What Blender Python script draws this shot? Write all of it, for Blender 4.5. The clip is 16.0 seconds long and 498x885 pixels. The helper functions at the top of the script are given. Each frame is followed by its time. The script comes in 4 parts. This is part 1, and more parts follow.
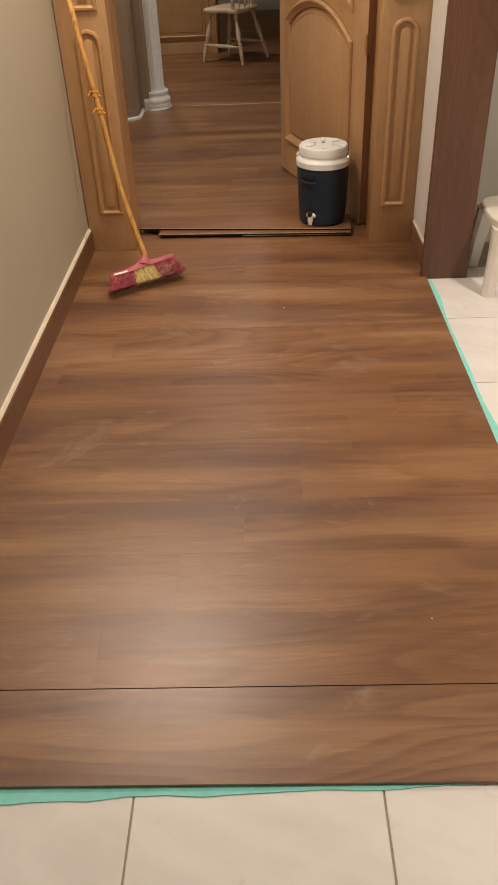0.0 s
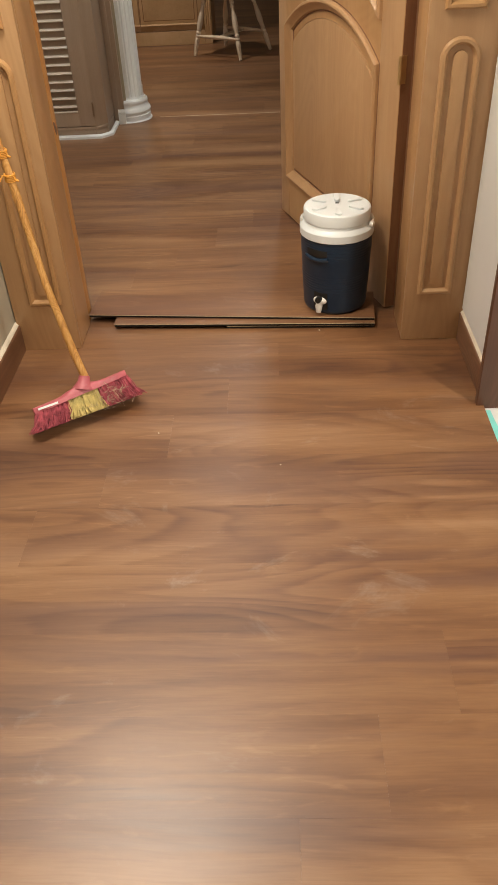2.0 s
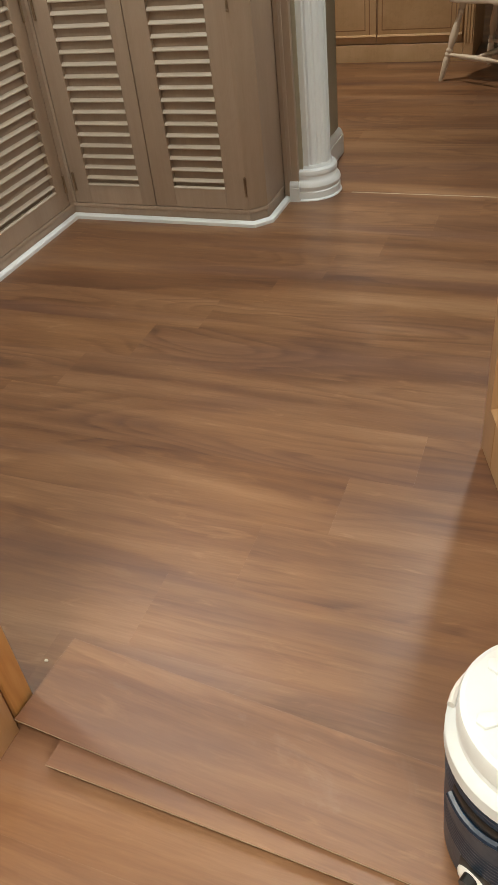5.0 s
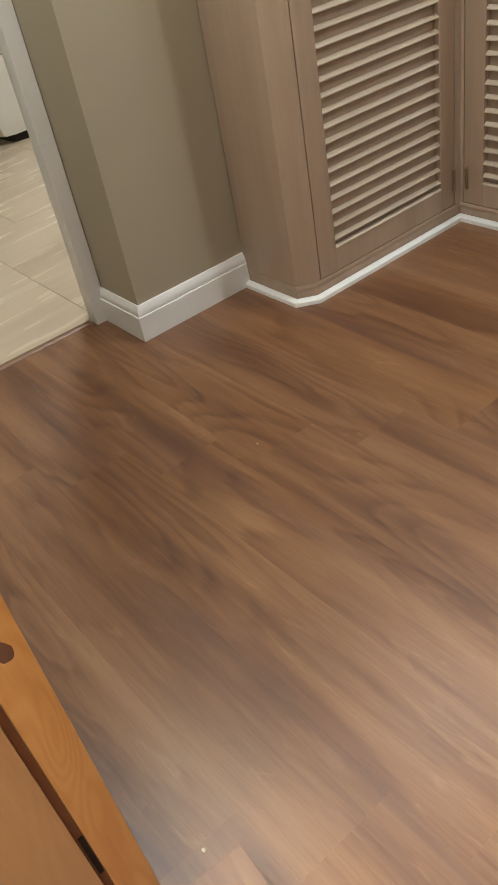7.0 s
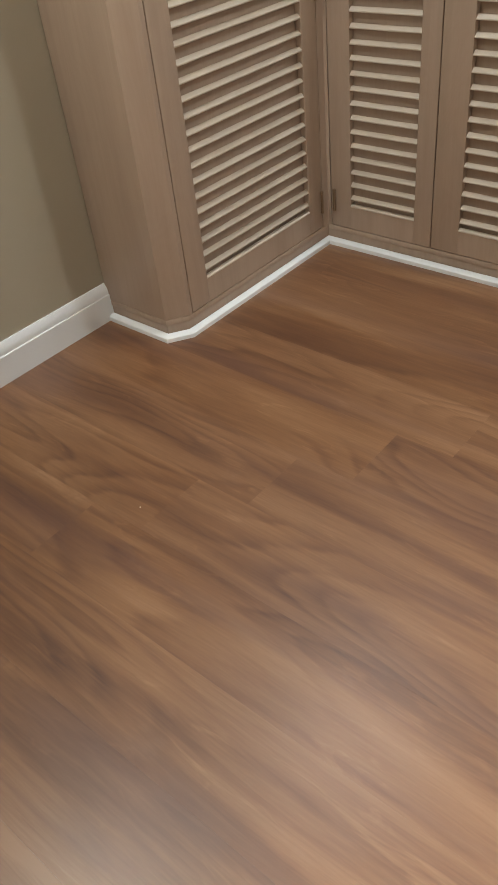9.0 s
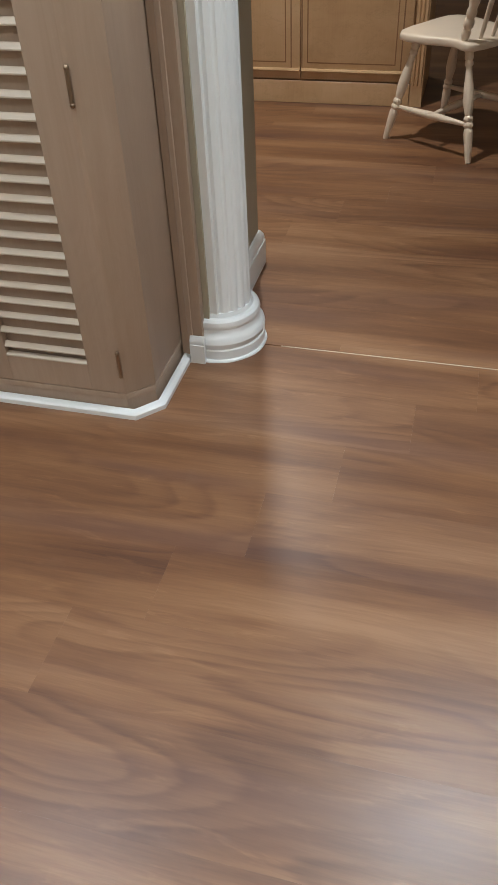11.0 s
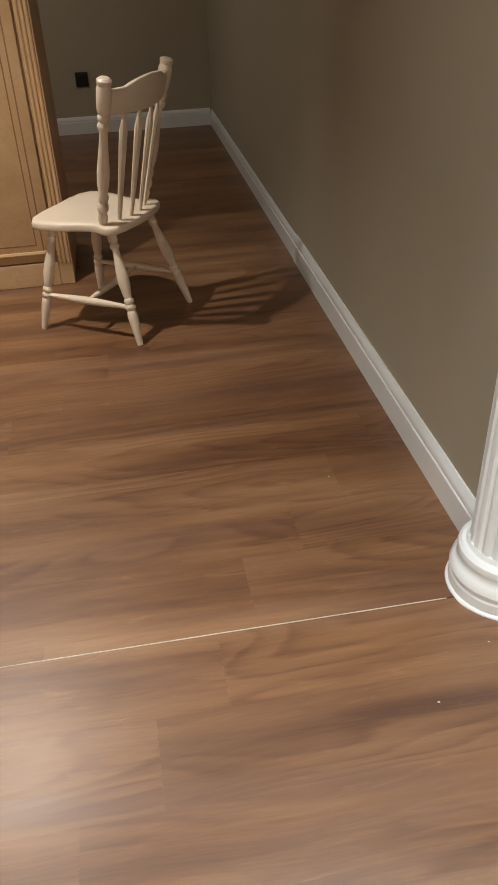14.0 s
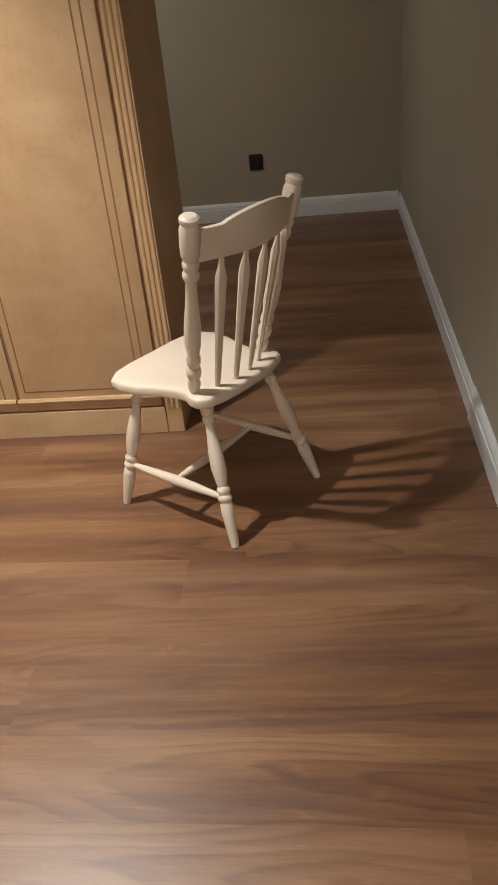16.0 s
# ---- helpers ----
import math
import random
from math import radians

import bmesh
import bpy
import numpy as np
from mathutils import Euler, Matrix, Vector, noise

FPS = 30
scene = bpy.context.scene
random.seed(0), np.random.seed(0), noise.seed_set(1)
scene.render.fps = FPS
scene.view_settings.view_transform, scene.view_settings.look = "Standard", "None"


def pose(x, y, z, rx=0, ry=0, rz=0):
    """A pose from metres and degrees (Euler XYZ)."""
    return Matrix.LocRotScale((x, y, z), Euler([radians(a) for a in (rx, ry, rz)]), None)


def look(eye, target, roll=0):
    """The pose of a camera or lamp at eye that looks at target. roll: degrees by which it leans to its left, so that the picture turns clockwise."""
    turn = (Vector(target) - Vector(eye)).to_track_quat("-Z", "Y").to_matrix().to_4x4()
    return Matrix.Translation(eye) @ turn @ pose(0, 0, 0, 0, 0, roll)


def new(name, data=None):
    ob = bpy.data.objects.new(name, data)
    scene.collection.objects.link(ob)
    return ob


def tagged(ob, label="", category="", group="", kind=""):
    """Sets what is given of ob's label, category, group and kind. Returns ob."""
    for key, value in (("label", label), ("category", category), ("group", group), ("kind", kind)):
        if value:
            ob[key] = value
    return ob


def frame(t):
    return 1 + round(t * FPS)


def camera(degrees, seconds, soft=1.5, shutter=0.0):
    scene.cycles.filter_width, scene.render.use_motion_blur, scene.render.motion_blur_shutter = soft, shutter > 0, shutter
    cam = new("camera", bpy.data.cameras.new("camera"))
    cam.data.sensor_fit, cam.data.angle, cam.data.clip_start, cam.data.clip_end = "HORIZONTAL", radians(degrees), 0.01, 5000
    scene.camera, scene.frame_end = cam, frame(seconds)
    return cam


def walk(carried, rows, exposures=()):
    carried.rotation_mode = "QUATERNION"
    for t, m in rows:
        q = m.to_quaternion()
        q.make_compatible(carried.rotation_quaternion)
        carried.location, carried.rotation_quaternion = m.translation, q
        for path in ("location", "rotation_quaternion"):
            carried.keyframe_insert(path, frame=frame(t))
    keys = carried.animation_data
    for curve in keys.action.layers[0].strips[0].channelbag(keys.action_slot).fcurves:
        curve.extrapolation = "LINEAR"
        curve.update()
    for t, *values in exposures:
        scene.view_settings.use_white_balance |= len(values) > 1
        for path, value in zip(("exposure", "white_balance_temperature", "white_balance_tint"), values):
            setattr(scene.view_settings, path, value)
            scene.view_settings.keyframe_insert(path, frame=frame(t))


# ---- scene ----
cam = camera(35.7, 16.0)
PATH = [
    (0, (0.091, 0.364, 1.364), (0.035, 1.981, 0.189), -2.5),
    (0.5, (0.068, 0.622, 1.357), (0.013, 2.213, 0.146), -2.4),
    (1, (0.069, 0.861, 1.343), (-0.013, 2.437, 0.114), -2.9),
    (1.5, (0.131, 1.208, 1.345), (0.022, 2.784, 0.118), -3.4),
    (2, (0.156, 1.518, 1.336), (0.076, 3.097, 0.111), -3.1),
    (2.5, (0.144, 1.865, 1.356), (0.054, 3.441, 0.128), -3.3),
    (3, (0.188, 2.202, 1.325), (0.016, 3.77, 0.095), -4.8),
    (3.2, (0.209, 2.347, 1.339), (0.014, 3.912, 0.109), -4.8),
    (5.3, (0.28, 3.527, 1.239), (-0.489, 4.897, 0.001), -7.8),
    (5.5, (0.246, 3.604, 1.229), (-0.603, 4.924, -0.011), -8.2),
    (6, (0.148, 3.783, 1.237), (-0.904, 4.947, -0.003), -9.7),
    (6.5, (0.091, 3.897, 1.247), (-1.13, 4.897, 0.018), -10.9),
    (7, (0.067, 3.957, 1.249), (-1.267, 4.808, 0.026), -11.9),
    (7.5, (0.043, 3.979, 1.234), (-1.328, 4.763, 0.008), -11.9),
    (8, (-0.041, 4.013, 1.251), (-1.346, 4.877, 0.005), -10.2),
    (8.2, (-0.091, 4.03, 1.258), (-1.354, 4.948, 0.008), -9.3),
    (10.3, (-0.17, 4.408, 1.238), (-0.862, 5.755, -0.068), -3.8),
    (10.5, (-0.17, 4.557, 1.237), (-0.793, 5.94, -0.066), -3.1),
    (11, (-0.127, 4.746, 1.259), (-0.549, 6.204, -0.042), -2.8),
    (11.5, (-0.187, 4.819, 1.28), (-0.33, 6.343, -0.008), -1.2),
    (12, (-0.312, 4.866, 1.328), (-0.184, 6.406, 0.059), 0.3),
    (12.5, (-0.347, 4.918, 1.321), (0.002, 6.447, 0.08), 1.0),
    (13, (-0.317, 4.994, 1.325), (0.071, 6.543, 0.121), 0.0),
    (13.5, (-0.185, 5.201, 1.331), (0.146, 6.793, 0.167), -1.3),
    (14, (-0.083, 5.379, 1.354), (0.164, 7.013, 0.228), -2.3),
    (14.5, (-0.039, 5.646, 1.368), (0.121, 7.321, 0.287), -3.4),
    (15, (0.009, 5.82, 1.374), (0.05, 7.525, 0.328), -4.7),
    (15.5, (0.157, 6.1, 1.372), (0.046, 7.819, 0.356), -5.8),
    (16, (0.232, 6.34, 1.361), (-0.004, 8.058, 0.364), -6.2),
]
walk(cam, [(t, look(eye, goal, lean)) for t, eye, goal, lean in PATH],
     exposures=[(0, -0.32, 7500, 18), (0.5, -0.24, 8300, 20.5), (1.2, -0.15, 7700, 17), (1.7, 0.02, 7050, 13), (3.2, 0.14, 6650, 5), (5.3, 0.33, 6450, 6),
                (8.2, 0.42, 6400, 8), (10.4, 0.50, 5750, 7), (12.5, 0.62, 6150, 7.5), (14.0, 0.78, 6300, 9), (15.0, 0.88, 6100, 8), (15.5, 1.08, 5950, 7.5), (16, 1.20, 5850, 7.5)])

# ---- world and lamps ----
world = bpy.data.worlds.new("world")
scene.world = world
world.use_nodes = True
world.node_tree.nodes["Background"].inputs["Color"].default_value = (0.9, 0.95, 1.0, 1)
world.node_tree.nodes["Background"].inputs["Strength"].default_value = 0.02


def ceiling_lamp(name, x, y, z, power, color, size=0.28):
    data = bpy.data.lights.new(name, "AREA")
    data.shape, data.size, data.energy, data.color = "DISK", size, power, color
    ob = new(name, data)
    ob.location = (x, y, z)
    return ob


WARM, SOFT, COOL, CLEAR = (1.0, 0.915, 0.80), (1.0, 0.91, 0.78), (0.965, 0.98, 0.965), (1.0, 0.97, 0.90)
ceiling_lamp("lamp_hall", -0.45, 3.22, 2.45, 37, WARM, 0.5)
ceiling_lamp("lamp_foyer_west", -1.62, 4.38, 2.52, 13, CLEAR, 0.18)
ceiling_lamp("lamp_foyer_east", 0.30, 6.40, 2.54, 17, COOL, 0.16)
# Added fill light for the foyer floor, with no fitting of its own.
ceiling_lamp("lamp_foyer_middle", -0.05, 4.85, 2.52, 6, COOL, 0.44)
ceiling_lamp("lamp_foyer_nook", -1.33, 5.74, 2.54, 9, COOL, 0.2)
spot = bpy.data.lights.new("lamp_far_room", "SPOT")
spot.energy, spot.color, spot.spot_size, spot.spot_blend, spot.shadow_soft_size = 138, SOFT, radians(103), 1.0, 0.035
spot_ob = new("lamp_far_room", spot)
spot_ob.location, spot_ob.rotation_euler = (-0.98, 7.95, 2.56), (0, radians(6), 0)
# Unseen fill light, added to brighten the end walls behind the wardrobe.
ceiling_lamp("lamp_far_end", -1.4, 10.3, 2.5, 8, SOFT, 0.3)
ceiling_lamp("lamp_bathroom", -3.5, 5.75, 2.45, 25, CLEAR, 0.3)
ceiling_lamp("lamp_side_room", 2.0, 1.6, 2.5, 75, SOFT, 0.3)

# ---- materials ----
MATS = {}


class Graph:
    """A small wrapper round one material's nodes."""

    def __init__(self, name):
        self.mat = bpy.data.materials.new(name)
        self.mat.use_nodes = True
        self.tree = self.mat.node_tree
        self.bsdf = self.tree.nodes["Principled BSDF"]
        MATS[name] = self.mat

    def node(self, kind, **values):
        n = self.tree.nodes.new(kind)
        for key, value in values.items():
            n.inputs[key.replace("_", " ")].default_value = value
        return n

    def link(self, a, b):
        self.tree.links.new(a, b)

    def math(self, op, a, b=None, c=None):
        n = self.tree.nodes.new("ShaderNodeMath")
        n.operation = op
        for i, v in enumerate((a, b, c)):
            if v is None:
                continue
            if isinstance(v, (int, float)):
                n.inputs[i].default_value = v
            else:
                self.link(v, n.inputs[i])
        return n.outputs[0]

    def vec(self, op, a, b):
        n = self.tree.nodes.new("ShaderNodeVectorMath")
        n.operation = op
        for i, v in enumerate((a, b)):
            if isinstance(v, tuple):
                n.inputs[i].default_value = v
            else:
                self.link(v, n.inputs[i])
        return n.outputs[0]

    def noise(self, coords, scale=1.0, detail=4.0, rough=0.55, distort=0.0):
        n = self.node("ShaderNodeTexNoise", Scale=scale, Detail=detail, Roughness=rough, Distortion=distort)
        self.link(coords, n.inputs["Vector"])
        return n.outputs["Fac"]

    def ramp(self, fac, stops):
        n = self.tree.nodes.new("ShaderNodeValToRGB")
        el = n.color_ramp.elements
        while len(el) < len(stops):
            el.new(0.5)
        for e, (pos, col) in zip(el, stops):
            e.position = pos
            e.color = (*col, 1) if len(col) == 3 else col
        self.link(fac, n.inputs["Fac"])
        return n.outputs["Color"]

    def mix(self, fac, a, b, blend="MIX"):
        n = self.tree.nodes.new("ShaderNodeMix")
        n.data_type, n.blend_type = "RGBA", blend
        for sock, v in ((n.inputs[0], fac), (n.inputs[6], a), (n.inputs[7], b)):
            if isinstance(v, (int, float)):
                sock.default_value = v
            elif isinstance(v, tuple):
                sock.default_value = (*v, 1)
            else:
                self.link(v, sock)
        return n.outputs[2]

    def bump(self, height, strength=0.2, distance=0.002):
        n = self.node("ShaderNodeBump", Strength=strength, Distance=distance)
        self.link(height, n.inputs["Height"])
        self.link(n.outputs["Normal"], self.bsdf.inputs["Normal"])

    def rng(self, fac, a, b):
        n = self.tree.nodes.new("ShaderNodeMapRange")
        n.inputs[3].default_value, n.inputs[4].default_value = a, b
        self.link(fac, n.inputs[0])
        return n.outputs[0]

    def coords(self, shift=True):
        """Object coordinates, moved at random from object to object."""
        tc = self.tree.nodes.new("ShaderNodeTexCoord").outputs["Object"]
        info = self.tree.nodes.new("ShaderNodeObjectInfo").outputs["Random"]
        if not shift:
            return tc, info
        comb = self.tree.nodes.new("ShaderNodeCombineXYZ")
        for i, k in enumerate((37.3, 91.7, 53.1)):
            self.link(self.math("MULTIPLY", info, k), comb.inputs[i])
        return self.vec("ADD", tc, comb.outputs[0]), info


def wood(name, dark, mid, light, along=0, rough=(0.3, 0.45), grain=1.0, tone=0.12, figure=0.5, bump=0.12, knots=0.0, dust=0.0, stain=None):
    """Wood whose grain runs along one axis; broad bands, streaks, figure and pores."""
    g = Graph(name)
    co, rand = g.coords()

    def scaled(a, b):
        s = [b, b, b]
        s[along] = a
        return g.vec("MULTIPLY", co, tuple(s))

    broad = g.noise(scaled(0.75 * grain, 7.5 * grain), 1, 3, 0.55, 0.3)
    streak = g.noise(scaled(2.2 * grain, 46 * grain), 1, 4, 0.6, 0.4)
    fine = g.noise(scaled(11 * grain, 330 * grain), 1, 3, 0.6)
    warp = g.noise(scaled(1.3 * grain, 5.0 * grain), 1, 2, 0.5, 0.6)
    rings = g.math("SINE", g.math("MULTIPLY", warp, 75.0))
    rings = g.rng(g.math("POWER", g.math("ABSOLUTE", rings), 2.5), -0.5, 0.5)
    patch = g.noise(scaled(0.45 * grain, 1.6 * grain), 1, 2)
    amount = g.math("MULTIPLY", rings, g.rng(patch, -0.05 * figure, 0.42 * figure))
    v = g.math("ADD", g.math("MULTIPLY", broad, 0.52), g.math("MULTIPLY", streak, 0.34))
    v = g.math("ADD", v, g.math("MULTIPLY", fine, 0.14))
    v = g.math("SUBTRACT", v, amount)
    col = g.ramp(v, [(0.30, dark), (0.50, mid), (0.70, light)])
    hue = g.node("ShaderNodeHueSaturation")
    g.link(g.rng(rand, 1 - tone, 1 + tone), hue.inputs["Value"])
    g.link(g.rng(rand, 1.06, 0.94), hue.inputs["Saturation"])
    g.link(col, hue.inputs["Color"])
    col = hue.outputs["Color"]
    if knots:
        vor = g.node("ShaderNodeTexVoronoi", Scale=knots)
        g.link(scaled(1.0, 3.0), vor.inputs["Vector"])
        k = g.ramp(vor.outputs["Distance"], [(0.03, (1, 1, 1)), (0.11, (0, 0, 0))])
        col = g.mix(g.math("MULTIPLY", k, 0.75), col, tuple(c * 0.35 for c in dark))
    if stain:
        s = g.ramp(g.noise(g.vec("MULTIPLY", co, (2.3, 2.3, 1.0)), 1, 3), [(0.5, (0, 0, 0)), (0.72, (1, 1, 1))])
        col = g.mix(g.math("MULTIPLY", s, 0.5), col, stain)
    r = g.rng(streak, *rough)
    if dust:
        tc = g.tree.nodes.new("ShaderNodeNewGeometry").outputs["Position"]
        d = g.noise(g.vec("MULTIPLY", tc, (3.1, 4.0, 1.0)), 1, 5, 0.65, 1.2)
        d2 = g.noise(tc, 60, 3)
        d = g.math("MULTIPLY", g.ramp(d, [(0.60, (0, 0, 0)), (0.78, (1, 1, 1))]), g.rng(d2, 0.2, 0.9))
        d = g.math("MULTIPLY", d, dust)
        col = g.mix(d, col, (0.55, 0.5, 0.45))
        r = g.math("ADD", r, g.math("MULTIPLY", d, 0.3))
    g.link(col, g.bsdf.inputs["Base Color"])
    g.link(r, g.bsdf.inputs["Roughness"])
    g.bump(g.math("ADD", g.math("MULTIPLY", fine, 0.6), g.math("MULTIPLY", streak, 0.4)), bump, 0.0012)
    return g.mat


def laminate(name, dust):
    """Printed walnut planks: tan ground, plum shadows, nested cathedral lines, straight fine grain, a little dust."""
    g = Graph(name)
    co, rand = g.coords()
    sc = lambda a, b: g.vec("MULTIPLY", co, (a, b, 1.0))
    pos = g.tree.nodes.new("ShaderNodeNewGeometry").outputs["Position"]
    # slow drift of the grain, so that lines run straight with a gentle bend
    bend = g.noise(sc(1.1, 2.4), 1, 2)
    bent = g.tree.nodes.new("ShaderNodeCombineXYZ")
    g.link(g.rng(bend, -0.035, 0.035), bent.inputs[1])
    flow = g.vec("ADD", co, bent.outputs[0])
    fl = lambda a, b: g.vec("MULTIPLY", flow, (a, b, 1.0))
    band = g.noise(fl(0.45, 7.0), 1, 3, 0.5, 0.1)
    drift = g.noise(g.vec("MULTIPLY", pos, (0.8, 7.5, 1.0)), 1, 4, 0.52, 0.3)
    ground = g.math("ADD", g.math("MULTIPLY", band, 0.36), g.math("MULTIPLY", drift, 0.64))
    streak = g.noise(fl(1.9, 36.0), 1, 5, 0.66, 0.35)
    fine = g.noise(fl(14.0, 240.0), 1, 3, 0.6)
    # cathedrals: the contours of a slow field, each dark at its rim and fading inwards
    field = g.noise(fl(0.85, 4.6), 1, 1.5, 0.4, 0.25)
    rim = g.math("FRACT", g.math("MULTIPLY", g.math("ADD", field, g.math("MULTIPLY", streak, 0.035)), 15.0))
    fall = g.tree.nodes.new("ShaderNodeMapRange")
    fall.interpolation_type = "SMOOTHSTEP"
    for i, val in enumerate((0.74, 1.0, 1.0, 0.0), 1):
        fall.inputs[i].default_value = val
    g.link(rim, fall.inputs[0])
    rim = g.math("MULTIPLY", g.math("POWER", rim, 2.0), fall.outputs[0])
    where = g.ramp(g.noise(sc(0.9, 3.0), 1, 2), [(0.43, (0, 0, 0)), (0.58, (1, 1, 1))])
    rim = g.math("MULTIPLY", g.math("MULTIPLY", rim, where), g.rng(g.noise(sc(7.0, 90.0), 1, 2), 0.25, 1.0))
    # pale curled flecks
    fleck = g.noise(fl(5.5, 26.0), 1, 4, 0.6, 1.1)
    fleck = g.ramp(fleck, [(0.60, (0, 0, 0)), (0.74, (1, 1, 1))])
    v = g.math("ADD", g.math("MULTIPLY", ground, 0.69), g.math("MULTIPLY", streak, 0.20))
    v = g.math("ADD", v, g.math("MULTIPLY", fine, 0.11))
    v = g.math("SUBTRACT", v, g.math("MULTIPLY", rim, 0.20))
    v = g.math("ADD", v, g.math("MULTIPLY", fleck, 0.075))
    v = g.math("MULTIPLY_ADD", g.math("SUBTRACT", v, 0.5), 1.16, 0.512)
    col = g.ramp(v, [(0.34, (0.117, 0.0538, 0.0318)), (0.46, (0.206, 0.1018, 0.0532)), (0.55, (0.281, 0.149, 0.0785)), (0.66, (0.371, 0.216, 0.1225))])
    plum = g.noise(g.vec("MULTIPLY", pos, (0.9, 8.0, 1.0)), 1.0, 3, 0.5, 0.4)
    plum = g.ramp(plum, [(0.52, (0, 0, 0)), (0.70, (1, 1, 1))])
    col = g.mix(g.math("MULTIPLY", plum, 0.52), col, (0.131, 0.0655, 0.0535))
    hue = g.node("ShaderNodeHueSaturation")
    g.link(g.rng(rand, 0.85, 0.885), hue.inputs["Value"])
    g.link(g.rng(rand, 1.09, 1.03), hue.inputs["Saturation"])
    g.link(col, hue.inputs["Color"])
    col = hue.outputs["Color"]
    d = g.noise(g.vec("MULTIPLY", pos, (2.6, 4.2, 1.0)), 1, 6, 0.68, 1.6)
    d = g.math("MULTIPLY", g.ramp(d, [(0.60, (0, 0, 0)), (0.76, (1, 1, 1))]), g.rng(g.noise(pos, 70, 3), 0.1, 0.9))
    where_y = g.tree.nodes.new("ShaderNodeSeparateXYZ")
    g.link(pos, where_y.inputs[0])
    trodden = g.tree.nodes.new("ShaderNodeMapRange")
    for i, val in enumerate((3.4, 4.4, 1.0, 0.15), 1):
        trodden.inputs[i].default_value = val
    g.link(where_y.outputs[1], trodden.inputs[0])
    d = g.math("MULTIPLY", g.math("MULTIPLY", d, dust), trodden.outputs[0])
    col = g.mix(d, col, (0.52, 0.47, 0.42))
    g.link(col, g.bsdf.inputs["Base Color"])
    r = g.math("ADD", g.rng(streak, 0.31, 0.44), g.math("MULTIPLY", d, 0.25))
    g.link(g.math("ADD", r, g.rng(g.noise(pos, 1.7, 3), -0.03, 0.05)), g.bsdf.inputs["Roughness"])
    relief = g.math("ADD", g.math("MULTIPLY", fine, 0.5), g.math("MULTIPLY", streak, 0.5))
    g.bump(g.math("SUBTRACT", relief, g.math("MULTIPLY", rim, 0.45)), 0.12, 0.001)
    g.bsdf.inputs["Specular IOR Level"].default_value = 0.80
    return g.mat


def paint(name, color, rough=0.5, mottling=0.05, bump=0.08, scale=3.0, dirt=0.0, dirt_color=(0.3, 0.25, 0.2), grit=90.0):
    """Paint, plastic or plaster: a colour with soft mottling, fine grit and a little dirt."""
    g = Graph(name)
    co, rand = g.coords(False)
    big, small = g.noise(co, scale, 4), g.noise(co, grit, 3)
    lo, hi = tuple(c * (1 - mottling) for c in color), tuple(min(1, c * (1 + mottling)) for c in color)
    col = g.ramp(big, [(0.3, lo), (0.7, hi)])
    if dirt:
        spots = g.math("MULTIPLY", g.ramp(g.noise(co, scale * 4, 6, 0.65), [(0.58, (0, 0, 0)), (0.75, (1, 1, 1))]), dirt)
        col = g.mix(spots, col, dirt_color)
    g.link(col, g.bsdf.inputs["Base Color"])
    g.link(g.rng(small, rough * 0.85, min(1, rough * 1.15)), g.bsdf.inputs["Roughness"])
    if bump:
        g.bump(g.math("ADD", small, g.math("MULTIPLY", big, 0.6)), bump, 0.002)
    return g.mat


def burl(name, dark, mid, light):
    """Lacquered maple with a soft curl: clouds, short ripples and thin wandering veins instead of straight grain."""
    g = Graph(name)
    co, rand = g.coords()
    cloud = g.noise(g.vec("MULTIPLY", co, (1.0, 1.0, 0.55)), 3.2, 4, 0.55, 0.8)
    ripple = g.noise(g.vec("MULTIPLY", co, (5.0, 5.0, 13.0)), 1, 3, 0.5, 0.6)
    grain = g.noise(g.vec("MULTIPLY", co, (210.0, 210.0, 5.0)), 1, 3, 0.6)
    vein = g.noise(g.vec("MULTIPLY", co, (1.0, 1.0, 1.6)), 4.5, 5, 0.62, 0.4)
    vein = g.math("ABSOLUTE", g.math("SUBTRACT", vein, 0.5))
    vein = g.ramp(vein, [(0.0, (1, 1, 1)), (0.012, (0, 0, 0))])
    v = g.math("ADD", g.math("MULTIPLY", cloud, 0.65), g.math("MULTIPLY", ripple, 0.23))
    v = g.math("ADD", v, g.math("MULTIPLY", grain, 0.12))
    col = g.ramp(v, [(0.36, dark), (0.50, mid), (0.64, light)])
    col = g.mix(g.math("MULTIPLY", vein, 0.16), col, tuple(c * 0.6 for c in dark))
    g.link(col, g.bsdf.inputs["Base Color"])
    g.link(g.rng(ripple, 0.36, 0.46), g.bsdf.inputs["Roughness"])
    g.bump(grain, 0.04, 0.001)
    return g.mat


def metal(name, color, rough):
    m = paint(name, color, rough, 0.1, 0.05, 20)
    m.node_tree.nodes["Principled BSDF"].inputs["Metallic"].default_value = 1.0
    return m


